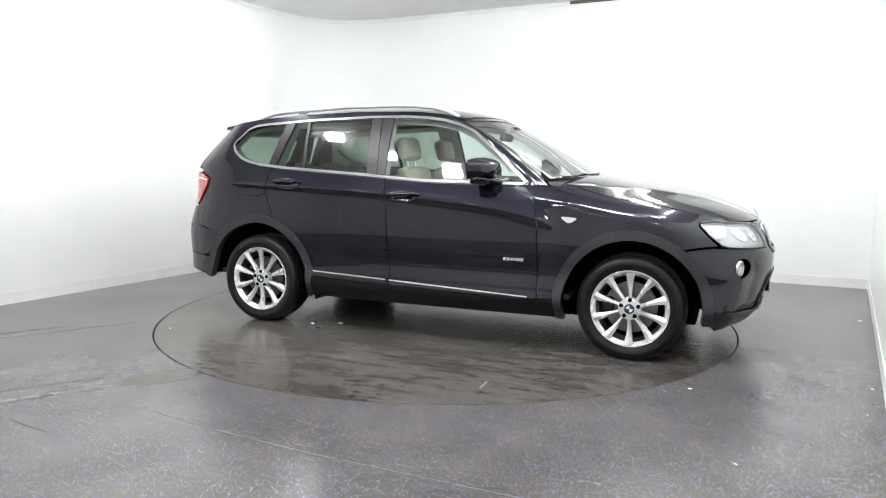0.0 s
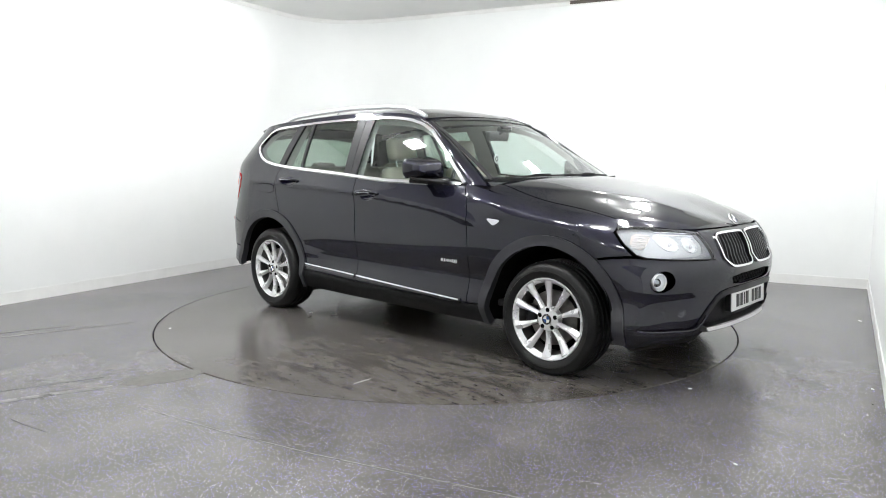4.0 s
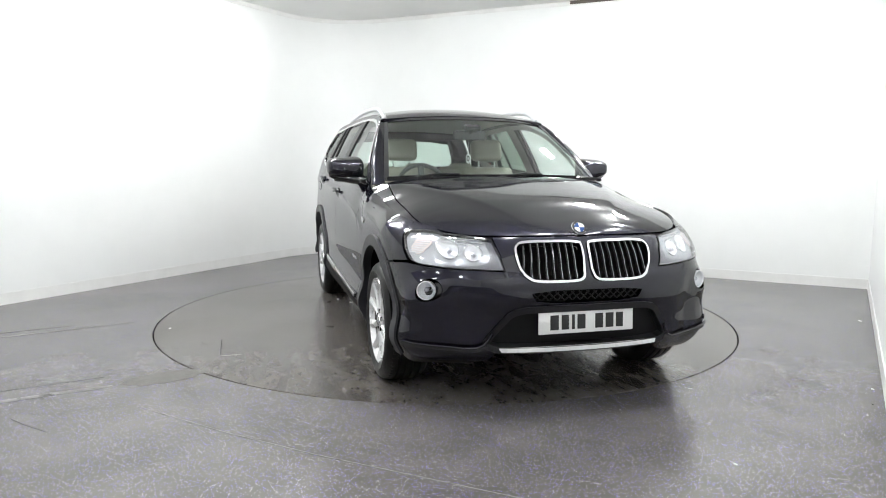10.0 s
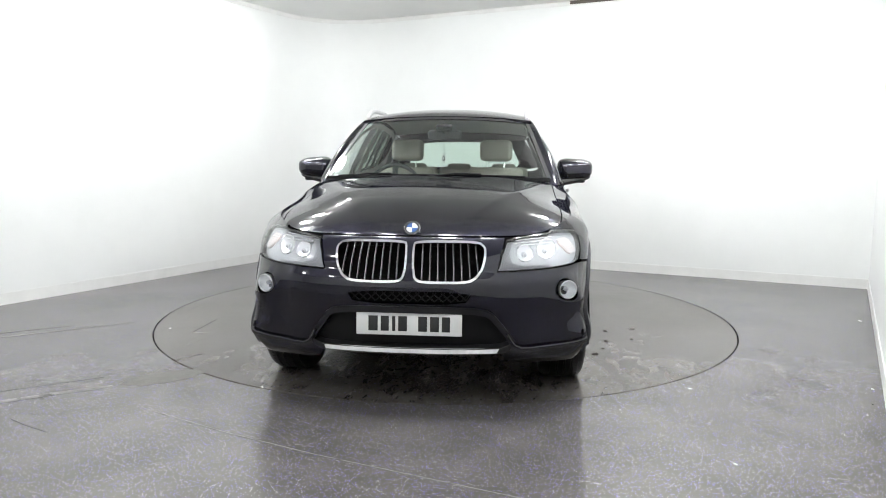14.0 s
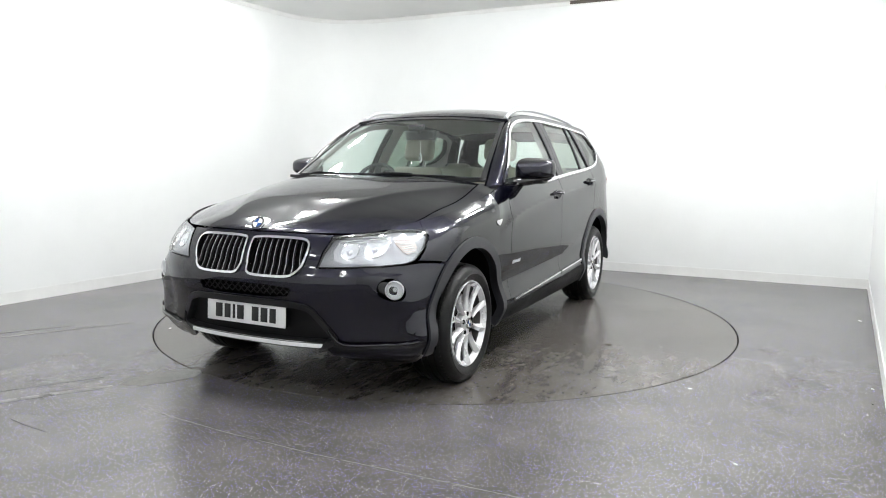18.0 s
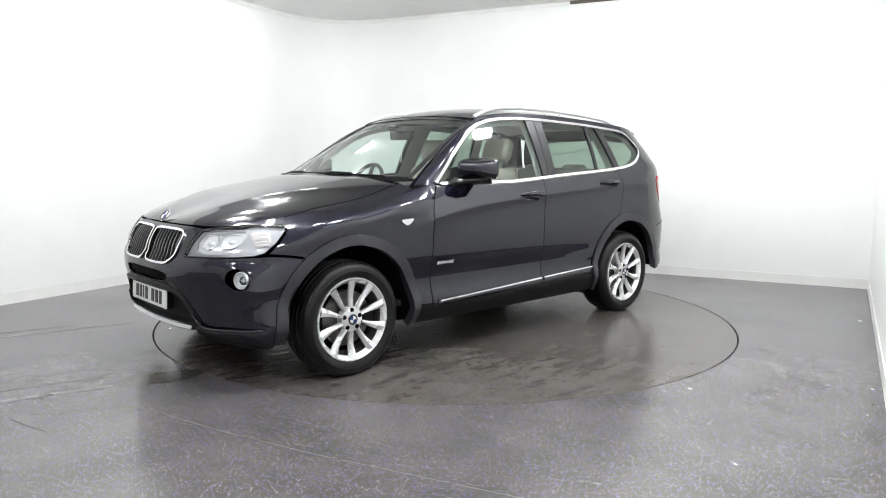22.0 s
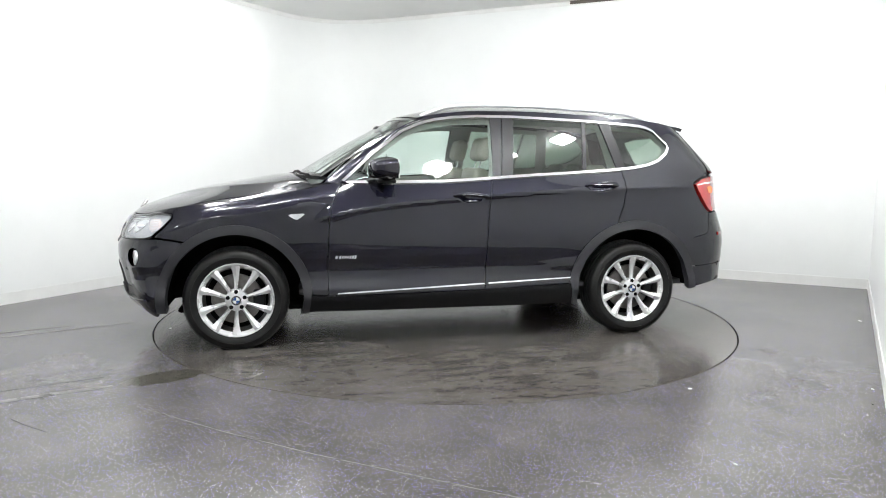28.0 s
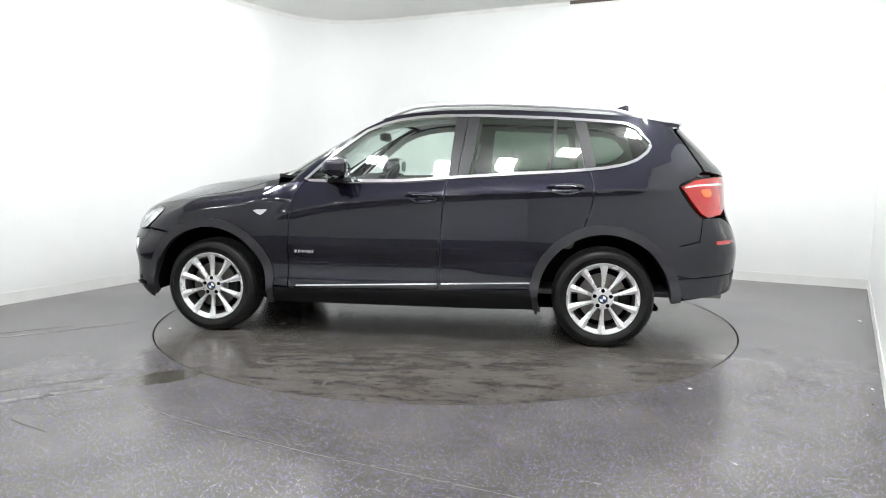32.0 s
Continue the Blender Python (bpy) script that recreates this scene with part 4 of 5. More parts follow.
    # front wing
    wing = sx(topline(0.716, 1.77, 22, 0.001)) + [(qx(1.795, 0.905), 0.905), (qx(1.79, 0.872), 0.872), (qx(1.85, 0.808), 0.808), (qx(1.91, 0.752), 0.752), (qx(1.80, 0.740), 0.740)] \
        + sx(arc(HF, HZ, ARCH_F + FLARE_W - 0.004, 52, 176, 26)) + sx([(0.905, 0.362), (0.812, 0.356)]) + sx(DOOR_F[::-1])
    panel("front_wing", sided(wing, side), PAINT, car, step=0.014)
    # strip of wing above the headlamp, up to the bonnet
    over_lamp = [(qx(1.77, ZT(1.77)), ZT(1.77))] + [(qx(x, ZT(x)), ZT(x) - 0.001) for x in (1.85, 1.92)] + [(qx(1.925, 0.9035), 0.9035), (qx(1.86, 0.907), 0.907), (qx(1.795, 0.901), 0.901)]
    panel("lamp_strip", sided(over_lamp, side), PAINT, car, step=0.03, gap=0.001)
    # doors, with a scooped cup behind each handle
    def cup_edge(xh, zh):
        return [(qx(xh + 0.100 * math.cos(k * math.pi / 14), zh), zh + 0.037 * math.sin(k * math.pi / 14) - 0.004) for k in range(28)]
    HANDLES = ((-0.172, 1.012), (-1.135, 1.082))
    fd = sx(DOOR_F) + sx([(0.4, 0.356), (0.0, 0.362), (-0.276, 0.368)]) + sx(DOOR_M[::-1]) + sx(belt(-0.32, 0.69))
    front_door = panel("front_door", sided(fd, side), PAINT, car, holes=[sided(cup_edge(*HANDLES[0]), side)], step=0.016)
    rd = sx(DOOR_M) + sx([(-0.6, 0.380), (-0.905, 0.392)]) + sx(arc(HR, HZ, ARCH_R + FLARE_W - 0.004, 8, 74, 22)) + sx(DOOR_R[::-1]) + sx(belt(-1.29, -0.335))
    rear_door = panel("rear_door", sided(rd, side), PAINT, car, holes=[sided(cup_edge(*HANDLES[1]), side)], step=0.016)
    # bright strip with a dark seat along the door foot
    def strip(x0, x1, d0, d1):
        f = curve((-0.95, 0.430), (-0.285, 0.404), (0.75, 0.364))
        n = 12
        xs = [x0 + (x1 - x0) * k / n for k in range(n + 1)]
        return sx([(x, f(x) + d1) for x in xs] + [(x, f(x) + d0) for x in xs[::-1]])
    panel("door_strip", sided(strip(0.745, -0.272, -0.002, 0.007), side), CHROME, front_door, off=0.009, step=0.02, gap=0, lip=0.01, label="bright strip along the door foot")
    panel("door_strip", sided(strip(-0.300, -0.925, -0.002, 0.007), side), CHROME, rear_door, off=0.009, step=0.02, gap=0, lip=0.01, label="bright strip along the door foot")
    panel("strip_seat", sided(strip(0.760, -0.272, -0.016, 0.011), side), GLOSSBLACK, front_door, off=0.006, step=0.02, gap=0, lip=0.008)
    panel("strip_seat", sided(strip(-0.300, -0.925, -0.016, 0.011), side), GLOSSBLACK, rear_door, off=0.006, step=0.02, gap=0, lip=0.008)
    # sill
    sill = sx([(0.93, 0.355), (0.80, 0.350), (0.4, 0.353), (0.0, 0.359), (-0.276, 0.365), (-0.6, 0.377), (-0.935, 0.389), (-0.955, 0.24), (-0.5, 0.232), (0.5, 0.232), (0.955, 0.235)])
    panel("sill", sided(sill, side), TRIM, car, step=0.04, lip=0.05)

    # wheel arch flares
    fl = arc(HF, HZ, ARCH_F + FLARE_W, -8, 172, 56) + [(0.925, 0.30), (0.935, 0.238), (0.99, 0.236)] + arc(HF, HZ, ARCH_F, 193, -9, 60)
    panel("front_arch_trim", sided(sx(fl), side), FLARE, car, off=0.013, step=0.022, gap=0, lip=0.05, label="satin dark wheel arch trim")
    rl = [(-0.985, 0.236), (-0.935, 0.242), (-0.925, 0.33)] + arc(HR, HZ, ARCH_R + FLARE_W, 8, 180, 56) + arc(HR, HZ, ARCH_R, 181, -12, 60)
    panel("rear_arch_trim", sided(sx(rl), side), FLARE, car, off=0.013, step=0.022, gap=0, lip=0.05, label="satin dark wheel arch trim")

    # tail lamp
    TL = [(qx(-1.884, 1.100), 1.100), (qx(-1.97, 1.142), 1.142), (qx(-2.08, 1.158), 1.158), (qr(0.60, 1.165), 1.165), (qr(0.52, 1.15), 1.15), (qr(0.50, 1.06), 1.06), (qr(0.60, 0.94), 0.94), (qr(0.70, 0.905), 0.905), (qx(-2.075, 0.890), 0.890), (qx(-2.03, 0.915), 0.915), (qx(-1.95, 1.01), 1.01)]
    lamp = panel("tail_lamp", sided(TL, side), REDLENS, car, off=0.004, step=0.02, gap=0.003, lip=0.03, label="red tail lamp with a pale upper band")
    WBND = [(qx(-1.905, 1.096), 1.096), (qx(-1.99, 1.112), 1.112), (qx(-2.10, 1.118), 1.118), (qr(0.56, 1.118), 1.118), (qr(0.56, 1.104), 1.104), (qx(-2.10, 1.104), 1.104), (qx(-1.99, 1.100), 1.100), (qx(-1.91, 1.089), 1.089)]
    panel("pale_band", sided(WBND, side), WHITELENS, lamp, off=0.0065, step=0.02, gap=0, lip=0.004)
    glow = loop([(qx(-2.01, 1.080), 1.080), (qx(-2.09, 1.085), 1.085), (qx(-2.10, 1.030), 1.030), (qx(-2.045, 1.025), 1.025)], rounds=2)
    panel("turn_lens", sided(glow, side), ORANGELENS, lamp, off=0.0062, step=0.02, gap=0, lip=0.003)
    panel("lamp_back", sided(shrink(TL, -0.006), side), DASH, car, off=-0.045, step=0.05, gap=0, lip=0)
    # rear bumper half
    rb = [(qx(-1.902, 0.708), 0.708), (qx(-2.0205, 0.7335), 0.7335), (qx(-2.0405, 0.8835), 0.8835), (qr(0.72, 0.89), 0.89), (qr(0.62, 0.86), 0.86), (qr(0.5, 0.78), 0.78), (qr(0.0, 0.77), 0.77), (qr(0.0, 0.50), 0.50), (qr(0.7, 0.50), 0.50), (qx(-1.90, 0.49), 0.49)] + sx(arc(HR, HZ, ARCH_R + FLARE_W - 0.004, 162, 134, 10))
    bumper = panel("rear_bumper", sided(rb, side), PAINT, car, step=0.028)
    lowb = sx([(-1.895, 0.487)]) + [(qr(0.7, 0.497), 0.497), (qr(0.0, 0.497), 0.497), (qr(0.0, 0.39), 0.39), (qr(0.5, 0.375), 0.375), (qx(-2.1, 0.362), 0.362), (qx(-1.90, 0.338), 0.338)] + sx(arc(HR, HZ, ARCH_R + FLARE_W - 0.004, 179, 164, 6))
    panel("lower_bumper", sided(lowb, side), PAINT, bumper, step=0.03, gap=0.0012, lip=0.02)
    refl = [(qr(0.80, 0.735), 0.735), (qr(0.62, 0.735), 0.735), (qr(0.62, 0.712), 0.712), (qr(0.80, 0.712), 0.712)]
    panel("reflector", sided(refl, side), REDLENS, bumper, off=0.006, step=0.02, gap=0, lip=0.01, label="slim red reflector")

    # headlamp: bright housing, two reflector bowls, a smoke-grey inner corner and a fluted indicator
    bowls = ((0.682, 0.828, 0.047), (0.572, 0.813, 0.041))
    rings = [[(qy(yy + rr * math.cos(k * math.pi / 14), zz + rr * math.sin(k * math.pi / 14)), zz + rr * math.sin(k * math.pi / 14)) for k in range(28)] for yy, zz, rr in bowls]
    back = panel("headlamp", sided(HEADLAMP, side), BEZEL, car, holes=[sided(r, side) for r in rings], off=-0.020, step=0.02, gap=0.001, lip=0, label="clear halogen headlamp with two round bowls")
    panel("lens", sided(HEADLAMP, side), LENS, back, off=0.004, step=0.02, gap=0.003, lip=0.0)
    panel("lamp_rim", sided(shrink(HEADLAMP, -0.001), side), GLOSSBLACK, back, holes=[sided(shrink(HEADLAMP, 0.0035), side)], off=0.002, step=0.015, gap=0.0, lip=0.026)
    smoke = [(qy(0.438, 0.732), 0.732), (qy(0.460, 0.80), 0.80), (qy(0.484, 0.860), 0.860), (qy(0.510, 0.864), 0.864), (qy(0.492, 0.81), 0.81), (qy(0.505, 0.765), 0.765), (qy(0.56, 0.748), 0.748), (qy(0.70, 0.750), 0.750), (qy(0.70, 0.739), 0.739), (qy(0.55, 0.734), 0.734)]
    panel("inner_corner", sided(smoke, side), SMOKE, back, off=-0.014, step=0.02, gap=0.001, lip=0.008)
    for k in range(3):
        z0 = 0.872 - 0.013 * k
        lid = [skin(qy(y, z) * side, z, -0.014 - 0.002 * k) for y, z in ((0.52, z0), (0.58, z0 + 0.004), (0.64, z0 + 0.008), (0.70, z0 + 0.011))]
        part("lamp_flute", tube(lid, 0.0034, 6), CHROME, back)
    for ring, (yy, zz, rr) in zip(rings, bowls):
        deep = (qy(yy, zz) * side, zz)

        def dish(u, v, yy=yy, zz=zz, rr=rr):
            a, r = 2 * math.pi * v * side, rr * (1.06 - 0.90 * u)
            r *= 1 + 0.030 * math.cos(12 * a) * (1 - u)
            z = zz + r * math.sin(a)
            return skin(qy(yy + r * math.cos(a), z) * side, z, -0.017 - 0.020 * u ** 0.9)
        bowl = part("bowl", sheet(dish, 8, 72), REFLECTOR, back, "silver reflector bowl")
        c = skin(*deep, -0.034)
        m = Matrix.Translation(c) @ Vector((1.0, 0.22 * side, 0.0)).to_track_quat("Z", "Y").to_matrix().to_4x4()
        bulb = part("bulb", lathe([(0.0, 0.030), (0.009, 0.028), (0.0125, 0.014), (0.0125, -0.020)], 16, "z"), REFLECTOR, bowl)
        bulb.matrix_basis = m
        part("bulb_cap", lathe([(0.0, 0.030), (0.006, 0.0295), (0.0128, 0.020)], 16, "z"), BEZEL, bowl).matrix_basis = m
        part("bowl_rim", tube([skin(q * side, z, -0.017) for q, z in ring + ring[:1]], 0.0034, 6), CHROME, bowl)
    # fluted indicator at the outer end
    amber = loop([(qx(1.955, 0.868), 0.868), (qx(1.870, 0.876), 0.876), (qx(1.880, 0.812), 0.812), (qx(1.950, 0.785), 0.785)], rounds=1)
    lamp_ind = panel("indicator", sided(amber, side), AMBER, back, off=-0.014, step=0.02, gap=0, lip=0.006, label="pale amber fluted indicator")
    for k in range(7):
        z0 = 0.800 + 0.0105 * k
        part("flute", tube([skin(qx(x, z0) * side, z0, -0.0125) for x in (1.950, 1.935, 1.920, 1.905, 1.890)], 0.0032, 6), REFLECTOR, lamp_ind)
    # fog lamp
    fog = panel("fog_lamp", sided(FOG, side), GLOSSBLACK, car, off=-0.045, step=0.03, gap=0, lip=-0.044, label="round fog lamp in a glossy black recess")
    c, nn = skin(fogc[0] * side, fogc[1], -0.018), Vector((0.93, 0.36 * side, 0))
    m = Matrix.Translation(c) @ nn.to_track_quat("Z", "Y").to_matrix().to_4x4()
    for nm, prof, mt in (("fog_rim", [(0.047, -0.03), (0.048, 0.008), (0.045, 0.010), (0.043, 0.006), (0.043, -0.02)], SATIN), ("fog_bowl", [(0.0425, 0.002), (0.038, -0.012), (0.026, -0.026), (0.012, -0.032), (0.0, -0.033)], REFLECTOR), ("fog_bulb", [(0.0, -0.004), (0.008, -0.006), (0.012, -0.014), (0.012, -0.030)], BEZEL), ("fog_lens", [(0.0425, 0.006), (0.03, 0.011), (0.0, 0.013)], LENS)):
        o = part(nm, lathe(prof, 28, "z"), mt, fog)
        o.matrix_basis = m
    # side marker on the wing
    zc = 0.888
    mk = loop(sx([(1.068, zc + 0.012), (0.948, zc + 0.018), (0.978, zc - 0.008), (1.004, zc - 0.024), (1.028, zc - 0.018)]), rounds=1)
    panel("side_marker", sided(mk, side), CHROME, car, off=0.005, step=0.012, gap=0, lip=0.006, label="small pointed chrome side marker")

    # door handles, bright badge strokes
    if side < 0:
        flap = loop(sx([(-1.34, 1.055), (-1.59, 1.055), (-1.59, 0.985), (-1.34, 0.985)]), rounds=1)
        panel("flap_gap", sided(shrink(flap, -0.004), side), DARK, car, off=0.0012, step=0.03, gap=0.0, lip=0)
        panel("fuel_flap", sided(flap, side), PAINT, car, off=0.0030, step=0.03, gap=0.0, lip=0.002)
    for (xh, zh), dr in zip(HANDLES, (front_door, rear_door)):
        def cup_at(u, v, xh=xh, zh=zh):
            a, r = 2 * math.pi * v * side, 1.06 * (1 - u)
            z = zh - 0.004 + 0.037 * r * math.sin(a)
            return skin(qx(xh + 0.100 * r * math.cos(a), zh) * side, z, 0.0005 - 0.024 * (1 - min(r, 1.0) ** 2))
        part("handle_cup", sheet(cup_at, 10, 36), PAINT, dr)
        pts = [skin(qx(xh + 0.122 - 0.244 * k / 14, zh) * side, zh + 0.006, 0.004 + 0.030 * math.sin(math.pi * k / 14) ** 0.6) for k in range(15)]
        part("handle", tube(pts, lambda k: 0.0155 - 0.005 * abs(2 * k - 1) ** 3, 12, 0.62), PAINT, dr)
        # chrome line stands in for bright reflections; the handle itself is plain paint
        part("handle_glint", tube([p + Vector((0, 0.0085 * side, -0.004)) for p in pts[3:-3]], 0.0016, 5), CHROME, dr)
    xb = 0.760
    for k, (w, hh) in enumerate(((0.026, 0.020), (0.018, 0.022), (0.012, 0.013), (0.008, 0.019), (0.015, 0.013), (0.015, 0.013), (0.017, 0.020), (0.017, 0.020), (0.016, 0.023))):
        z0 = 0.610
        poly = sx([(xb, z0 - hh / 2), (xb - w * 0.62, z0 - hh / 2), (xb - w * 0.62 - 0.005, z0 + hh / 2), (xb - 0.005, z0 + hh / 2)]) if side > 0 else None
        if side > 0:
            panel("badge_stroke", poly, SATIN, front_door, off=0.003, step=0.02, gap=0, lip=0.003)
        else:
            xr0 = 0.570 + (0.760 - xb)
            panel("badge_stroke", mirrored(sx([(xr0, z0 - hh / 2), (xr0 + w * 0.62, z0 - hh / 2), (xr0 + w * 0.62 + 0.005, z0 + hh / 2), (xr0 + 0.005, z0 + hh / 2)])), SATIN, front_door, off=0.003, step=0.02, gap=0, lip=0.003)
        xb -= w

    # door mirror
    mir = bmesh.new()
    bmesh.ops.create_uvsphere(mir, u_segments=32, v_segments=20, radius=1.0)
    for v in mir.verts:
        x, y, z = v.co
        sgn = lambda a, p: math.copysign(abs(a) ** p, a)
        x, y, z = sgn(x, 0.7), sgn(y, 0.5), sgn(z, 0.55)
        yy = y * 0.126
        front = 0.125 if x > 0 else 0.055
        v.co = Vector((x * front - 0.02 * y, yy, z * (0.079 - 0.014 * y) * (1 - 0.22 * max(x, 0)) + 0.006 * y))
    mirror = part("door_mirror", mir, PAINT, car, "black door mirror housing")
    mirror.matrix_basis = Matrix.Translation((0.405, 0.945 * side, 1.200)) @ Matrix.Diagonal((1, side, 1, 1))
    part("mirror_glass", boxed((-0.052, -0.10, -0.062), (-0.042, 0.10, 0.066), 0.004, pose(0, 0, 0, 0, 0, 6)), MIRROR, mirror)
    part("mirror_base", boxed((-0.045, -0.13, -0.092), (0.075, 0.07, -0.066), 0.012, seg=3), TRIM, mirror)
    part("mirror_foot", boxed((-0.03, -0.155, -0.100), (0.075, -0.07, -0.055), 0.014, seg=3), GLOSSBLACK, mirror)
    arm = [Vector(p) for p in ((0.205, -0.170, -0.092), (0.16, -0.155, -0.088), (0.10, -0.11, -0.080), (0.05, -0.04, -0.070), (0.025, 0.04, -0.060), (0.0, 0.10, -0.046))]
    part("mirror_arm", tube(arm, lambda k: 0.006 + 0.030 * math.sin(math.pi * min(0.12 + 0.75 * k, 1.0)), 12, 1.3), GLOSSBLACK, mirror, "glossy black arm and lower shell")

    # roof rail
    def rail_at(k):
        x = 0.13 - 1.76 * k
        lift = 0.042 * min(1, k * 9, (1 - k) * 9) ** 0.7 if 0 < k < 1 else 0.0
        return Vector((x, (0.606 + 0.012 * math.sin(k * 3.14)) * side, ZR(x) + 0.004 + lift * 0.9))
    part("roof_rail", tube([rail_at(k / 40) for k in range(41)], 0.017, 10, 0.9), SATIN, car, "satin aluminium roof rail")


def roof_at(u, v):
    b = 2 * v - 1
    x0 = 0.16 - 1.95 * u
    xc = 0.245 - 2.133 * u
    a = abs(b)
    x = xc + (x0 - xc) * a ** 2.2
    e = skin(qx(x0, ZR(x0)), ZR(x0))
    z = e.z + (ROOFC(xc) - e.z) * (1 - a ** 2.4)
    return Vector((x, e.y * b, z))


part("roof", sheet(lambda u, v: roof_at(u, v), 60, 40, -0.02), PAINT, car)
# tail spoiler lip, tailgate and rear screen


def lip_at(u, v):
    b = 2 * v - 1
    p = roof_at(1.0, v)
    return Vector((p.x - 0.11 * u, p.y * (1 - 0.04 * u), p.z - 0.004 * u - 0.012 * u * u))


part("tail_spoiler", sheet(lip_at, 6, 30, -0.025), PAINT, car)
part("gate_header", sheet(lambda u, v: Vector((roof_at(1.0, v).x - 0.060 * u, roof_at(1.0, v).y * 0.985, roof_at(1.0, v).z - 0.012 + (1.480 - roof_at(1.0, v).z + 0.012) * u)), 3, 24, -0.006), TRIM, car)
gate_half = [(qr(0.0, 1.50), 1.50), (qr(0.3, 1.50), 1.50), (qx(-1.865, 1.49), 1.49), (qx(-1.945, 1.36), 1.36), (qx(-2.045, 1.20), 1.20), (qr(0.60, 1.172), 1.172), (qr(0.505, 1.155), 1.155), (qr(0.485, 1.06), 1.06), (qr(0.585, 0.935), 0.935), (qr(0.60, 0.87), 0.87), (qr(0.48, 0.785), 0.785), (qr(0.0, 0.78), 0.78)]
REARWIN = [(qr(0.0, 1.47), 1.47), (qr(0.30, 1.465), 1.465), (qr(0.50, 1.44), 1.44), (qr(0.585, 1.25), 1.25), (qr(0.56, 1.20), 1.20), (qr(0.0, 1.185), 1.185)]
for side in (1, -1):
    # the window cut reaches the middle, so the half is cut round it
    path = REARWIN[::-1]
    half_gate = gate_half[:1] + gate_half[1:] + [(QMAX - 0.001, 0.78), (QMAX - 0.001, 1.185)] + path[1:] + [(QMAX - 0.001, 1.47)]
    panel("tailgate", sided(half_gate, side), PAINT, car, step=0.035, gap=0.0)
    panel("rear_window", sided([(q, z) for q, z in REARWIN], side), GLASS_BACK, car, off=-0.004, step=0.05, gap=0, lip=0)

# roof aerial fin
fin = bmesh.new()
box(fin, (-0.09, -0.03, -0.01), (0.075, 0.03, 0.070), 0.02, seg=3)
for v in fin.verts:
    k = min(max((v.co.x + 0.09) / 0.165, 0), 1)
    v.co.z *= 1.0 - 0.75 * k
    v.co.y *= 0.5 + 0.5 * (1 - v.co.z / 0.06) if v.co.z > 0.01 else 1
o = part("aerial_fin", fin, PAINT, car)
o.matrix_basis = pose(-1.53, 0, ROOFC(-1.53) + 0.004)

# scuttle and wipers
part("scuttle", sheet(lambda u, v: Vector((WB(abs((2 * v - 1) * 0.745)) + 0.055 - 0.11 * (1 - u), (2 * v - 1) * 0.745, 1.128 - 0.012 * (1 - u) + 0.004)), 4, 24, -0.02), TRIM, car)
for y0, y1, dx in ((-0.10, 0.58, 0.0), (-0.66, -0.02, 0.012)):
    pts = [Vector((WB(abs(y0 + (y1 - y0) * k / 12)) - 0.012 + dx, y0 + (y1 - y0) * k / 12, 1.166 - 0.014 * ((y0 + (y1 - y0) * k / 12) / 0.73) ** 2)) for k in range(13)]
    w = part("wiper", tube(pts, 0.0055, 6), TRIM, car)
    part("wiper_arm", tube([pts[1] + Vector((0.035, 0, -0.012)), pts[4] + Vector((0.02, 0, 0.010)), pts[7] + Vector((0.004, 0, 0.008))], 0.006, 6), TRIM, w)

# underside and wheel housings
part("underbody", boxed((-1.80, -0.72, 0.225), (1.80, 0.72, 0.26), 0.02), DARK, car)
for side in (1, -1):
    for cx in (HF, HR):
        part("wheel_housing", tube_half(cx, side), DARK, car)
    part("exhaust", lathe([(0.036, 0.0), (0.038, 0.004), (0.038, 0.12), (0.030, 0.12), (0.030, 0.0)], 24, "y"), CHROME, car, "chrome exhaust tip").matrix_basis = pose(-2.13, 0.52 * side, 0.335, 0, 0, 90)
    for cx in (-0.955,):
        part("air_deflector", boxed((cx - 0.01, 0.68, 0.195), (cx + 0.01, 0.82, 0.245), 0.005, Matrix.Diagonal((1, side, 1, 1))), TRIM, car)


# ---- wheels ----
def spoke_mesh(a0):
    """One tapered, slightly twisted spoke in the wheel's space (axis y, outside +y)."""
    bm = bmesh.new()
    rows = []
    n = 8
    for k in range(n + 1):
        t = k / n
        r = 0.070 + (0.232 - 0.070) * t
        half = 0.0115 + 0.0180 * t ** 1.4 - 0.002 * math.sin(math.pi * t)
        y = 0.030 - 0.010 * math.sin(math.pi * t) + 0.012 * t
        deep = 0.034 - 0.012 * t
        a = a0 + 0.02 * math.sin(t * math.pi)
        c, s = math.cos(a), math.sin(a)
        prof = [(-half * 0.92, -deep), (-half, -0.007), (-half * 0.78, -0.002), (half * 0.05, 0.003), (half, -0.014), (half * 0.92, -deep)]
        rows.append([bm.verts.new((r * c - p * s, y + d, r * s + p * c)) for p, d in prof])
    for a, b in zip(rows, rows[1:]):
        for k in range(5):
            bm.faces.new((a[k], a[k + 1], b[k + 1], b[k]))
    bmesh.ops.recalc_face_normals(bm, faces=bm.faces)
    return bm


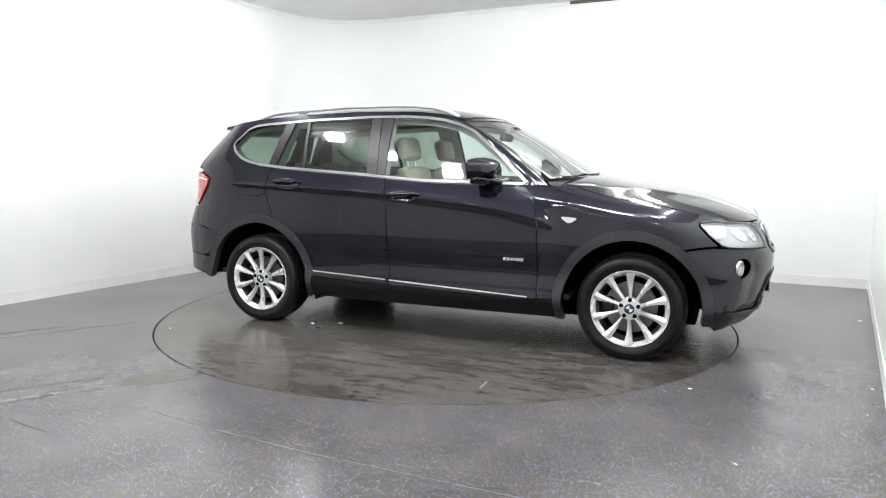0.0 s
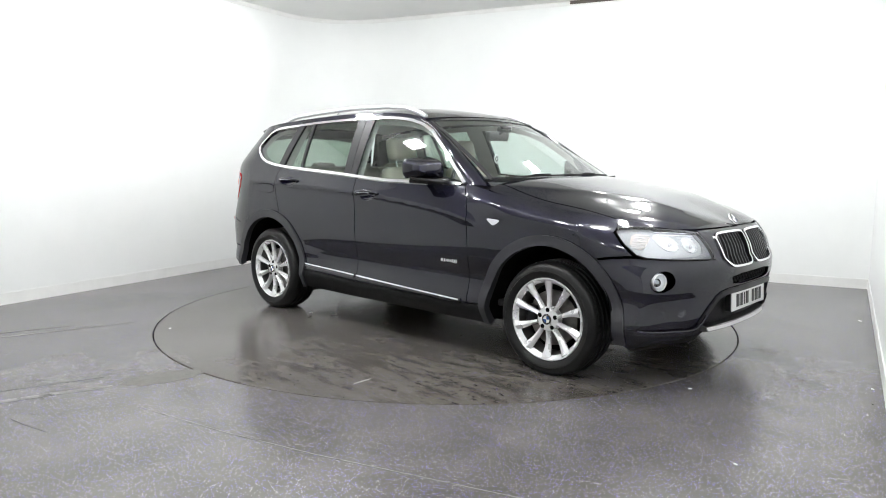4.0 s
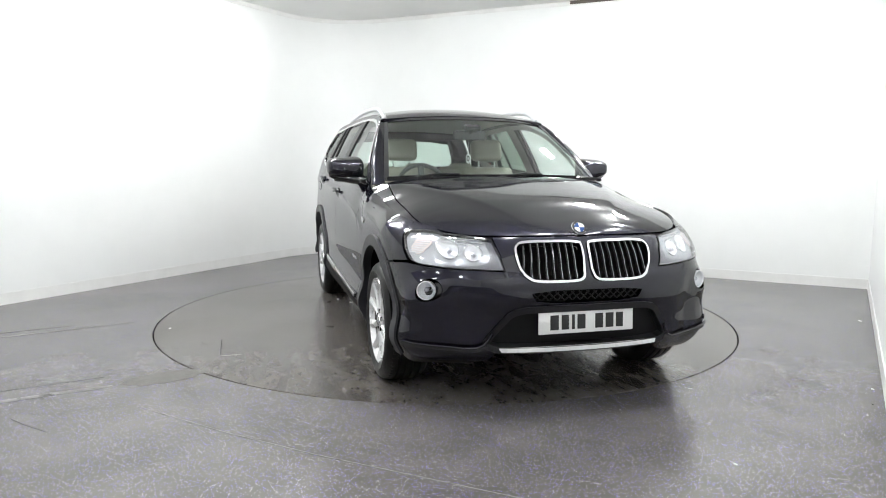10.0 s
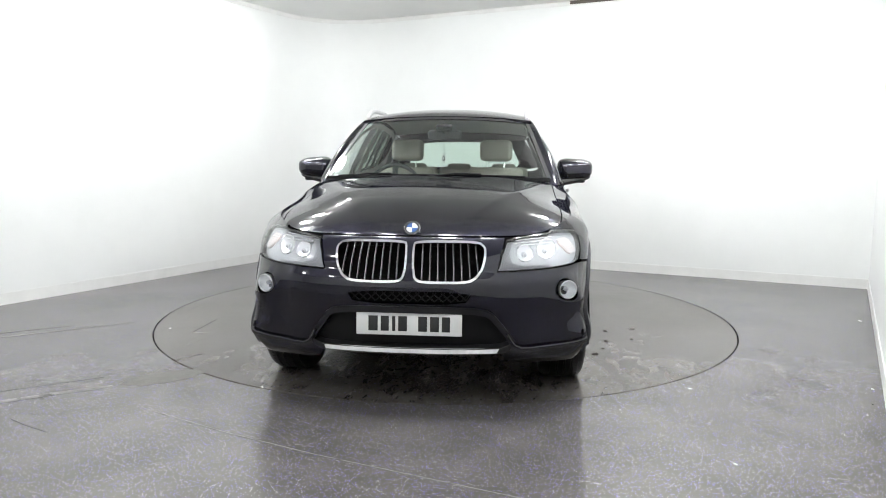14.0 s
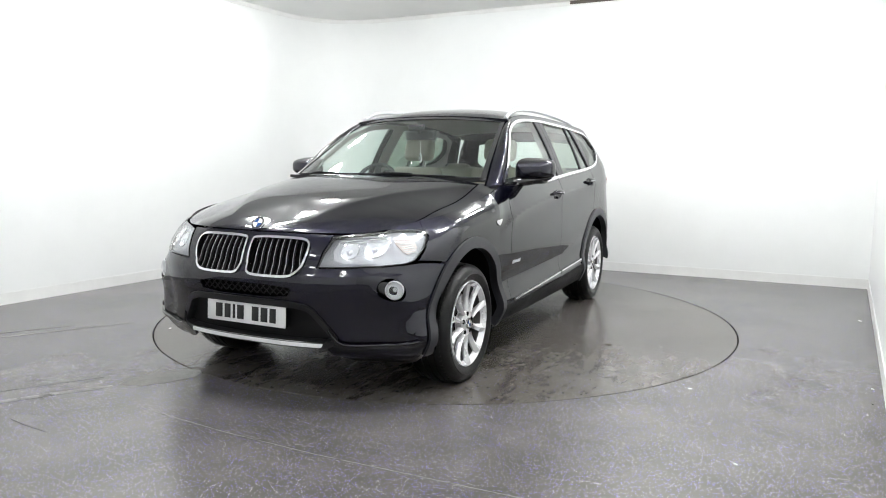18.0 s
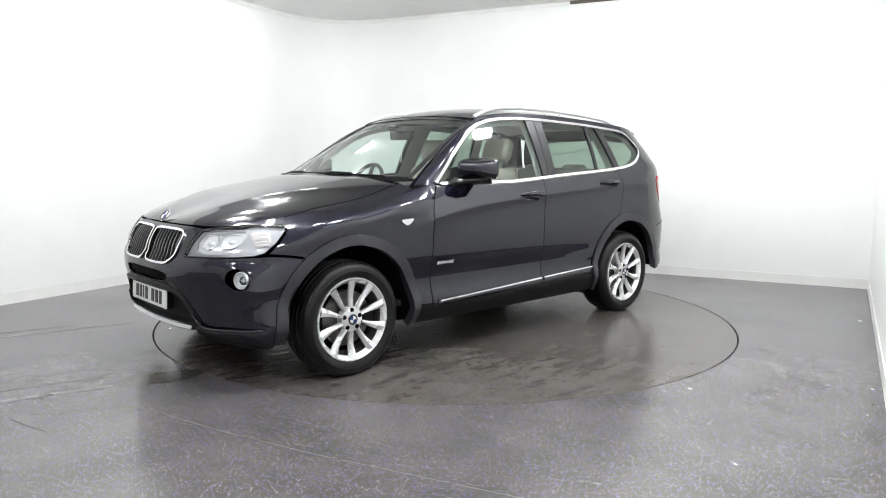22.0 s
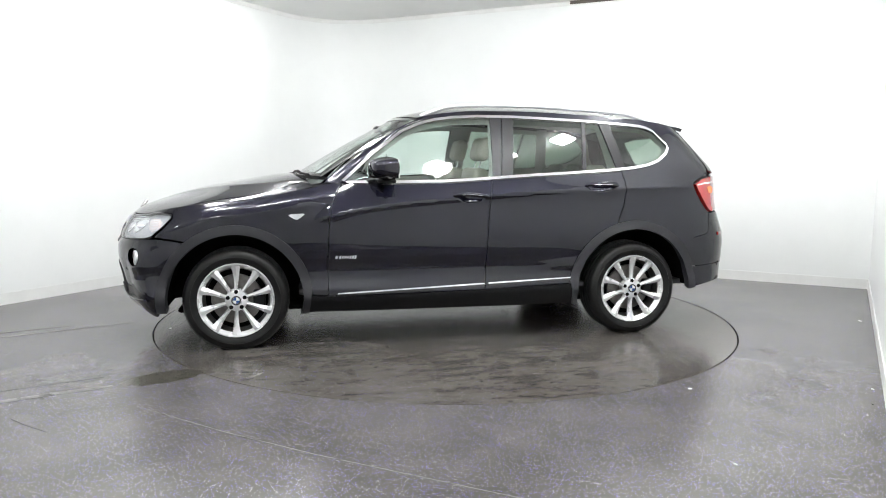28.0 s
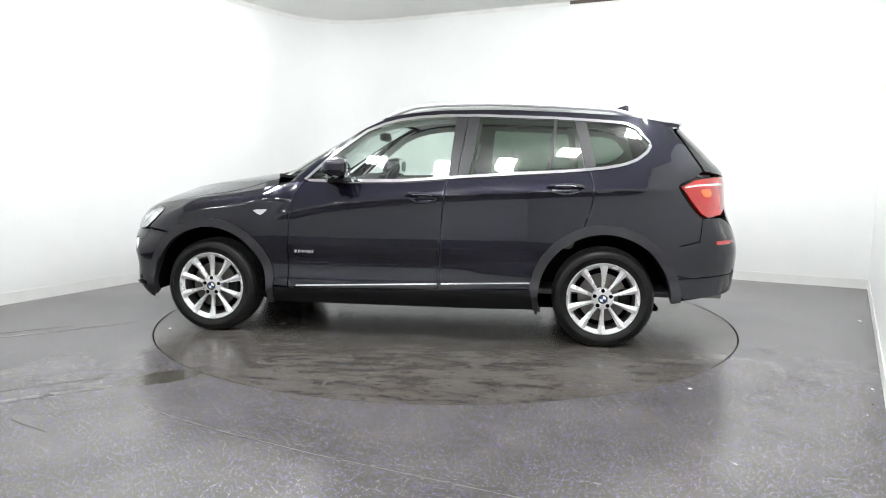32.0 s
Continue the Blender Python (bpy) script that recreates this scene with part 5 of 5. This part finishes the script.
def wheel_at(x, side):
    """Wheel with its axis along y; its outer face looks to the car's side."""
    w = part("wheel", lathe([(0.216, 0.012), (0.224, 0.024), (0.232, 0.031), (0.2375, 0.040), (0.244, 0.041), (0.247, 0.034), (0.240, 0.02), (0.228, 0.0)], 72), ALLOY, car, "silver ten-spoke alloy wheel")
    w.matrix_basis = Matrix.Translation((x, side * 0.868, HZ)) @ Matrix.Diagonal((1, side, 1, 1))
    part("barrel", lathe([(0.2165, 0.012), (0.205, -0.02), (0.20, -0.12), (0.225, -0.165)], 64), BARREL, w)
    tyre = [(0.240, 0.030), (0.250, 0.037), (0.262, 0.044), (0.280, 0.050), (0.287, 0.0515), (0.289, 0.049), (0.305, 0.047), (0.318, 0.040), (0.329, 0.028), (0.336, 0.012), (0.3405, -0.004),
            (0.342, -0.018), (0.335, -0.020), (0.335, -0.028), (0.343, -0.030), (0.344, -0.058), (0.336, -0.060), (0.336, -0.069), (0.3445, -0.071), (0.3445, -0.099), (0.336, -0.101), (0.336, -0.110), (0.344, -0.112),
            (0.343, -0.142), (0.335, -0.144), (0.335, -0.152), (0.341, -0.154), (0.333, -0.182), (0.315, -0.200), (0.28, -0.206), (0.245, -0.19)]
    t = part("tyre", lathe(tyre, 96), RUBBER, w, "black road tyre")
    for k in range(72):
        a = 2 * math.pi * k / 72
        m = pose(0, 0, 0, 0, -math.degrees(a), 0)
        if k == 0:
            first_lug = part("tread_lug", boxed((0.328, -0.013, -0.0085), (0.3405, 0.012, 0.0085), 0.004, Matrix.Identity(4)), RUBBER, t)
            first_lug.matrix_basis = m
        else:
            o = first_lug.copy()
            scene.collection.objects.link(o)
            o.matrix_basis = m
    for k in range(10):
        part("spoke", spoke_mesh(2 * math.pi * (k + 0.5) / 10), ALLOY, w)
    part("hub", lathe([(0.0, 0.026), (0.030, 0.027), (0.040, 0.026), (0.058, 0.025), (0.072, 0.021), (0.075, -0.02)], 40), ALLOY, w)
    for k in range(5):
        a = 2 * math.pi * (k + 0.25) / 5
        c = Vector((0.056 * math.cos(a), 0.0, 0.056 * math.sin(a)))
        b = part("bolt", lathe([(0.0, 0.0285), (0.007, 0.0285), (0.0135, 0.027), (0.0138, 0.01)], 12), DARK, w)
        b.matrix_basis = Matrix.Translation(c)
    badge(w, Matrix.Translation((0, 0.029, 0)) @ pose(0, 0, 0, -90, 0, 0), 0.033, "centre_cap")
    part("brake_disc", lathe([(0.06, -0.035), (0.165, -0.035), (0.165, -0.06), (0.06, -0.06)], 48), STEEL, w)
    part("caliper", boxed((-0.185, -0.085, -0.06), (-0.105, -0.012, 0.06), 0.015, seg=3), TRIM, w)
    part("hub_back", lathe([(0.0, -0.07), (0.215, -0.07), (0.215, -0.09)], 32), DARK, w)
    return w


for x in (HF, HR):
    for side in (1, -1):
        wheel_at(x, side)

# ---- cabin ----
def inset(q, z):
    return skin(q, z) - normal(q, z) * 0.055


for side in (1, -1):
    # lining of the window frames and the door cards below
    ring = sx(DLO)
    frame_out = sx([(0.62, 1.09), (0.52, 1.315), (0.30, 1.48), (0.06, 1.56), (-0.1, 1.58), (-0.5, 1.59), (-1.07, 1.57), (-1.5, 1.54), (-1.7, 1.48), (-1.80, 1.30), (-1.75, 1.10), (-0.5, 1.07)])
    panel("frame_lining", sided(frame_out, side), CABIN, car, holes=[sided(shrink(ring, 0.030), side)], off=0, step=0.06, gap=0, lip=0.0, surf=inset, label="grey cabin lining round the windows")
    for poly in ((-0.32, -0.49, -0.36, -0.55), (-1.24, -1.34, -1.17, -1.27)):
        x0, x1, x2, x3 = poly
        panel("pillar_lining", sided(sx([(x0, 1.10), (x1, 1.10), (x3, 1.575), (x2, 1.575)]), side), CABIN, car, step=0.08, gap=0, lip=0, surf=inset)
    card = sx([(0.80, 0.40), (0.80, 1.09), (0.3, 1.085), (-0.33, 1.11), (-1.0, 1.155), (-1.35, 1.17), (-1.9, 1.15), (-1.9, 0.88), (-0.88, 0.88), (-0.82, 0.40)])
    panel("door_card", sided(card, side), CABIN, car, step=0.1, gap=0, lip=0, surf=inset, label="grey and beige door lining")

for side in (1, -1):
    rear = sx([(-1.70, 1.50), (-1.70, 0.70), (-2.12, 0.72), (-2.10, 1.16), (-1.96, 1.20), (-1.80, 1.48)])
    panel("luggage_lining", sided(rear, side), DASH, car, step=0.1, gap=0, lip=0, surf=inset)
part("gate_lining", sheet(lambda u, v: Vector((-2.13 + 0.02 * u, (2 * v - 1) * 0.66, 0.70 + 0.47 * u)), 2, 8), CABIN, car)
part("headlining", sheet(lambda u, v: roof_at(0.03 + 0.90 * u, 0.03 + 0.94 * v) - Vector((0, 0, 0.045)), 24, 16), HEADLINE, car, "pale cloth headlining")
part("cabin_floor", boxed((-1.95, -0.80, 0.34), (1.0, 0.80, 0.38), 0.01), DASH, car)
part("luggage_floor", boxed((-2.1, -0.49, 0.49), (-1.35, 0.49, 0.70), 0.01), DASH, car)

# dashboard with an instrument hood in front of the driver
dash = part("dashboard", sheet(lambda u, v: Vector((0.44 + 0.50 * u, (2 * v - 1) * 0.74, 1.055 + 0.035 * math.sin(u * 2.6) - 0.02 * u + 0.055 * math.exp(-(((2 * v - 1) * 0.74 + 0.37) / 0.17) ** 2) * math.exp(-((u - 0.1) / 0.22) ** 2))), 16, 40, -0.03), DASH, car, "black soft dashboard")
part("dash_front", boxed((0.42, -0.74, 0.62), (0.50, 0.74, 1.055), 0.03, seg=3), DASH, dash)
part("centre_console", boxed((-0.35, -0.11, 0.38), (0.46, 0.11, 0.74), 0.03, seg=3), DASH, car)

wheel_c = Matrix.Translation((0.36, -0.37, 1.055)) @ pose(0, 0, 0, 0, 90 - 24, 0)
steer = part("steering_wheel", tube([Vector((0.185 * math.cos(2 * math.pi * k / 36), 0.185 * math.sin(2 * math.pi * k / 36), 0)) for k in range(36)], 0.016, 10, closed=True), DASH, car, "black leather steering wheel")
steer.matrix_basis = wheel_c
part("airbag_pad", lathe([(0.0, -0.03), (0.055, -0.028), (0.075, -0.012), (0.075, 0.02), (0.0, 0.03)], 24, "z"), DASH, steer)
for a in (0, 90, 180):
    part("wheel_spoke", boxed((0.05, -0.022, -0.008), (0.18, 0.022, 0.010), 0.006, pose(0, 0, 0, 0, 0, a + 90)), DASH, steer)


def soft(lo, hi, bevel, m=None):
    return boxed(lo, hi, bevel, m, seg=4)


def front_seat(y):
    s = part("seat", soft((-0.24, -0.25, 0.50), (0.30, 0.25, 0.68), 0.06, pose(0, 0, 0, 0, -4, 0)), LEATHER, car, "beige leather front seat")
    s.matrix_basis = pose(0, y, 0)
    rec = pose(-0.20, 0, 0.62, 0, -14, 0)
    part("backrest", soft((-0.06, -0.225, 0.0), (0.06, 0.225, 0.60), 0.05, rec), LEATHER, s)
    for d in (1, -1):
        part("bolster", soft((-0.02, 0.15 if d > 0 else -0.25, 0.06), (0.10, 0.25 if d > 0 else -0.15, 0.50), 0.045, rec), LEATHER, s)
        part("headrest_post", tube([rec @ Vector((0, d * 0.07, 0.58)), rec @ Vector((0, d * 0.07, 0.66)), rec @ Vector((0.01, d * 0.07, 0.70))], 0.006, 8), CHROME, s)
    part("headrest", soft((-0.045, -0.135, 0.655), (0.055, 0.135, 0.835), 0.045, rec), LEATHER, s, "beige leather headrest")
    return s


front_seat(-0.37)
front_seat(0.37)
bench = part("rear_bench", soft((-1.22, -0.485, 0.50), (-0.68, 0.485, 0.70), 0.06), LEATHER, car, "beige leather rear bench")
rec = pose(-1.14, 0, 0.64, 0, -16, 0)
for y0, y1 in ((-0.66, -0.20), (-0.195, 0.195), (0.20, 0.66)):
    part("bench_back", soft((-0.06, y0, 0.0), (0.06, y1, 0.58), 0.045, rec), LEATHER, bench)
    c = (y0 + y1) / 2
    part("headrest", soft((-0.04, c - 0.12, 0.50), (0.05, c + 0.12, 0.615), 0.04, rec), LEATHER, bench)

# inside mirror, its foot and the air freshener that hangs from it
im = part("inside_mirror", soft((-0.022, -0.125, -0.035), (0.022, 0.125, 0.035), 0.018), DASH, car, "black inside mirror")
im.matrix_basis = pose(0.30, 0, 1.445, 0, 8, 0)
part("mirror_stem", tube([Vector((0.02, 0, 0.02)), Vector((0.06, 0, 0.07)), Vector((0.075, 0, 0.085))], 0.012, 8), DASH, im)
part("sensor_box", soft((0.03, -0.06, 0.04), (0.09, 0.06, 0.085), 0.015), DASH, im)
fresh = part("air_freshener", lathe([(0.0, 0.004), (0.030, 0.004), (0.034, 0.0), (0.030, -0.004), (0.0, -0.004)], 24), WHITE, car, "small pale oval air freshener on a cord")
fresh.matrix_basis = pose(0.30, -0.005, 1.275, 0, 0, 62) @ Matrix.Diagonal((0.6, 1, 1.1, 1))
part("freshener_cord", tube([Vector((0, 0, 0.03)), Vector((0, 0, 0.08)), Vector((0, 0, 0.115))], 0.002, 5), WHITE, fresh)
part("freshener_print", lathe([(0.010, 0.0055), (0.020, 0.0055)], 16), TRIM, fresh)
part("freshener_print", lathe([(0.010, -0.0055), (0.020, -0.0055)], 16), TRIM, fresh)

# ---- marks on the turntable, in the car's own space ----
OFF = Vector((0.1977, 0.0281))
corner = Vector((0.724, -1.801)) + OFF
seam(corner, corner + Vector((-0.42, 0.0)), 0.006)
seam(corner, corner + Vector((0.0, 0.13)), 0.004, CABIN)

MUD = vary(material("dried_mud", (0.03, 0.026, 0.02), 0.7), 60, (0.018, 0.015, 0.012), (0.045, 0.039, 0.031))
for i, (x, y, s) in enumerate(((0.82, 1.21, 0.030), (0.505, 1.245, 0.024), (0.41, 1.46, 0.030), (1.17, 1.09, 0.036), (0.74, 1.40, 0.020), (1.18, 0.63, 0.028), (0.96, 0.95, 0.030), (-0.67, -0.89, 0.036), (-0.06, -0.62, 0.030), (0.28, -0.99, 0.028), (0.62, -0.51, 0.024), (-0.79, -0.79, 0.020), (-0.60, -0.70, 0.022), (1.02, 1.16, 0.016), (0.62, 1.02, 0.018))):
    bm = bmesh.new()
    bmesh.ops.create_icosphere(bm, subdivisions=2, radius=1.0)
    for v in bm.verts:
        k = 1 + 0.5 * noise.noise(v.co * 1.7 + Vector((3.1 * i, 0, 0)))
        v.co = Vector((v.co.x * s * k, v.co.y * s * 0.55 * k, max(v.co.z, 0.0) * 0.006 * k))
    o = part("mud_fleck", bm, MUD if i not in (11, 12) else WHITE, table)
    o.matrix_basis = pose(x, y, 0, 0, 0, 47 * i)


# ---- what moves ----
def motions():
    rate = curve((0, -21.86), (4, -42.39), (8, -63.24), (12, -84.29), (16, -105.41), (20, -126.47), (24, -147.36), (28, -167.94), (32, -188.09))
    car_rows, table_rows = [], []
    for k in range(17):
        t = 2.0 * k
        m = pose(0, 0, 0, 0, 0, rate(t))
        table_rows.append((t, m))
        car_rows.append((t, m @ Matrix.Translation((OFF.x, OFF.y, 0))))
    walk(table, table_rows)
    walk(car, car_rows)


motions()
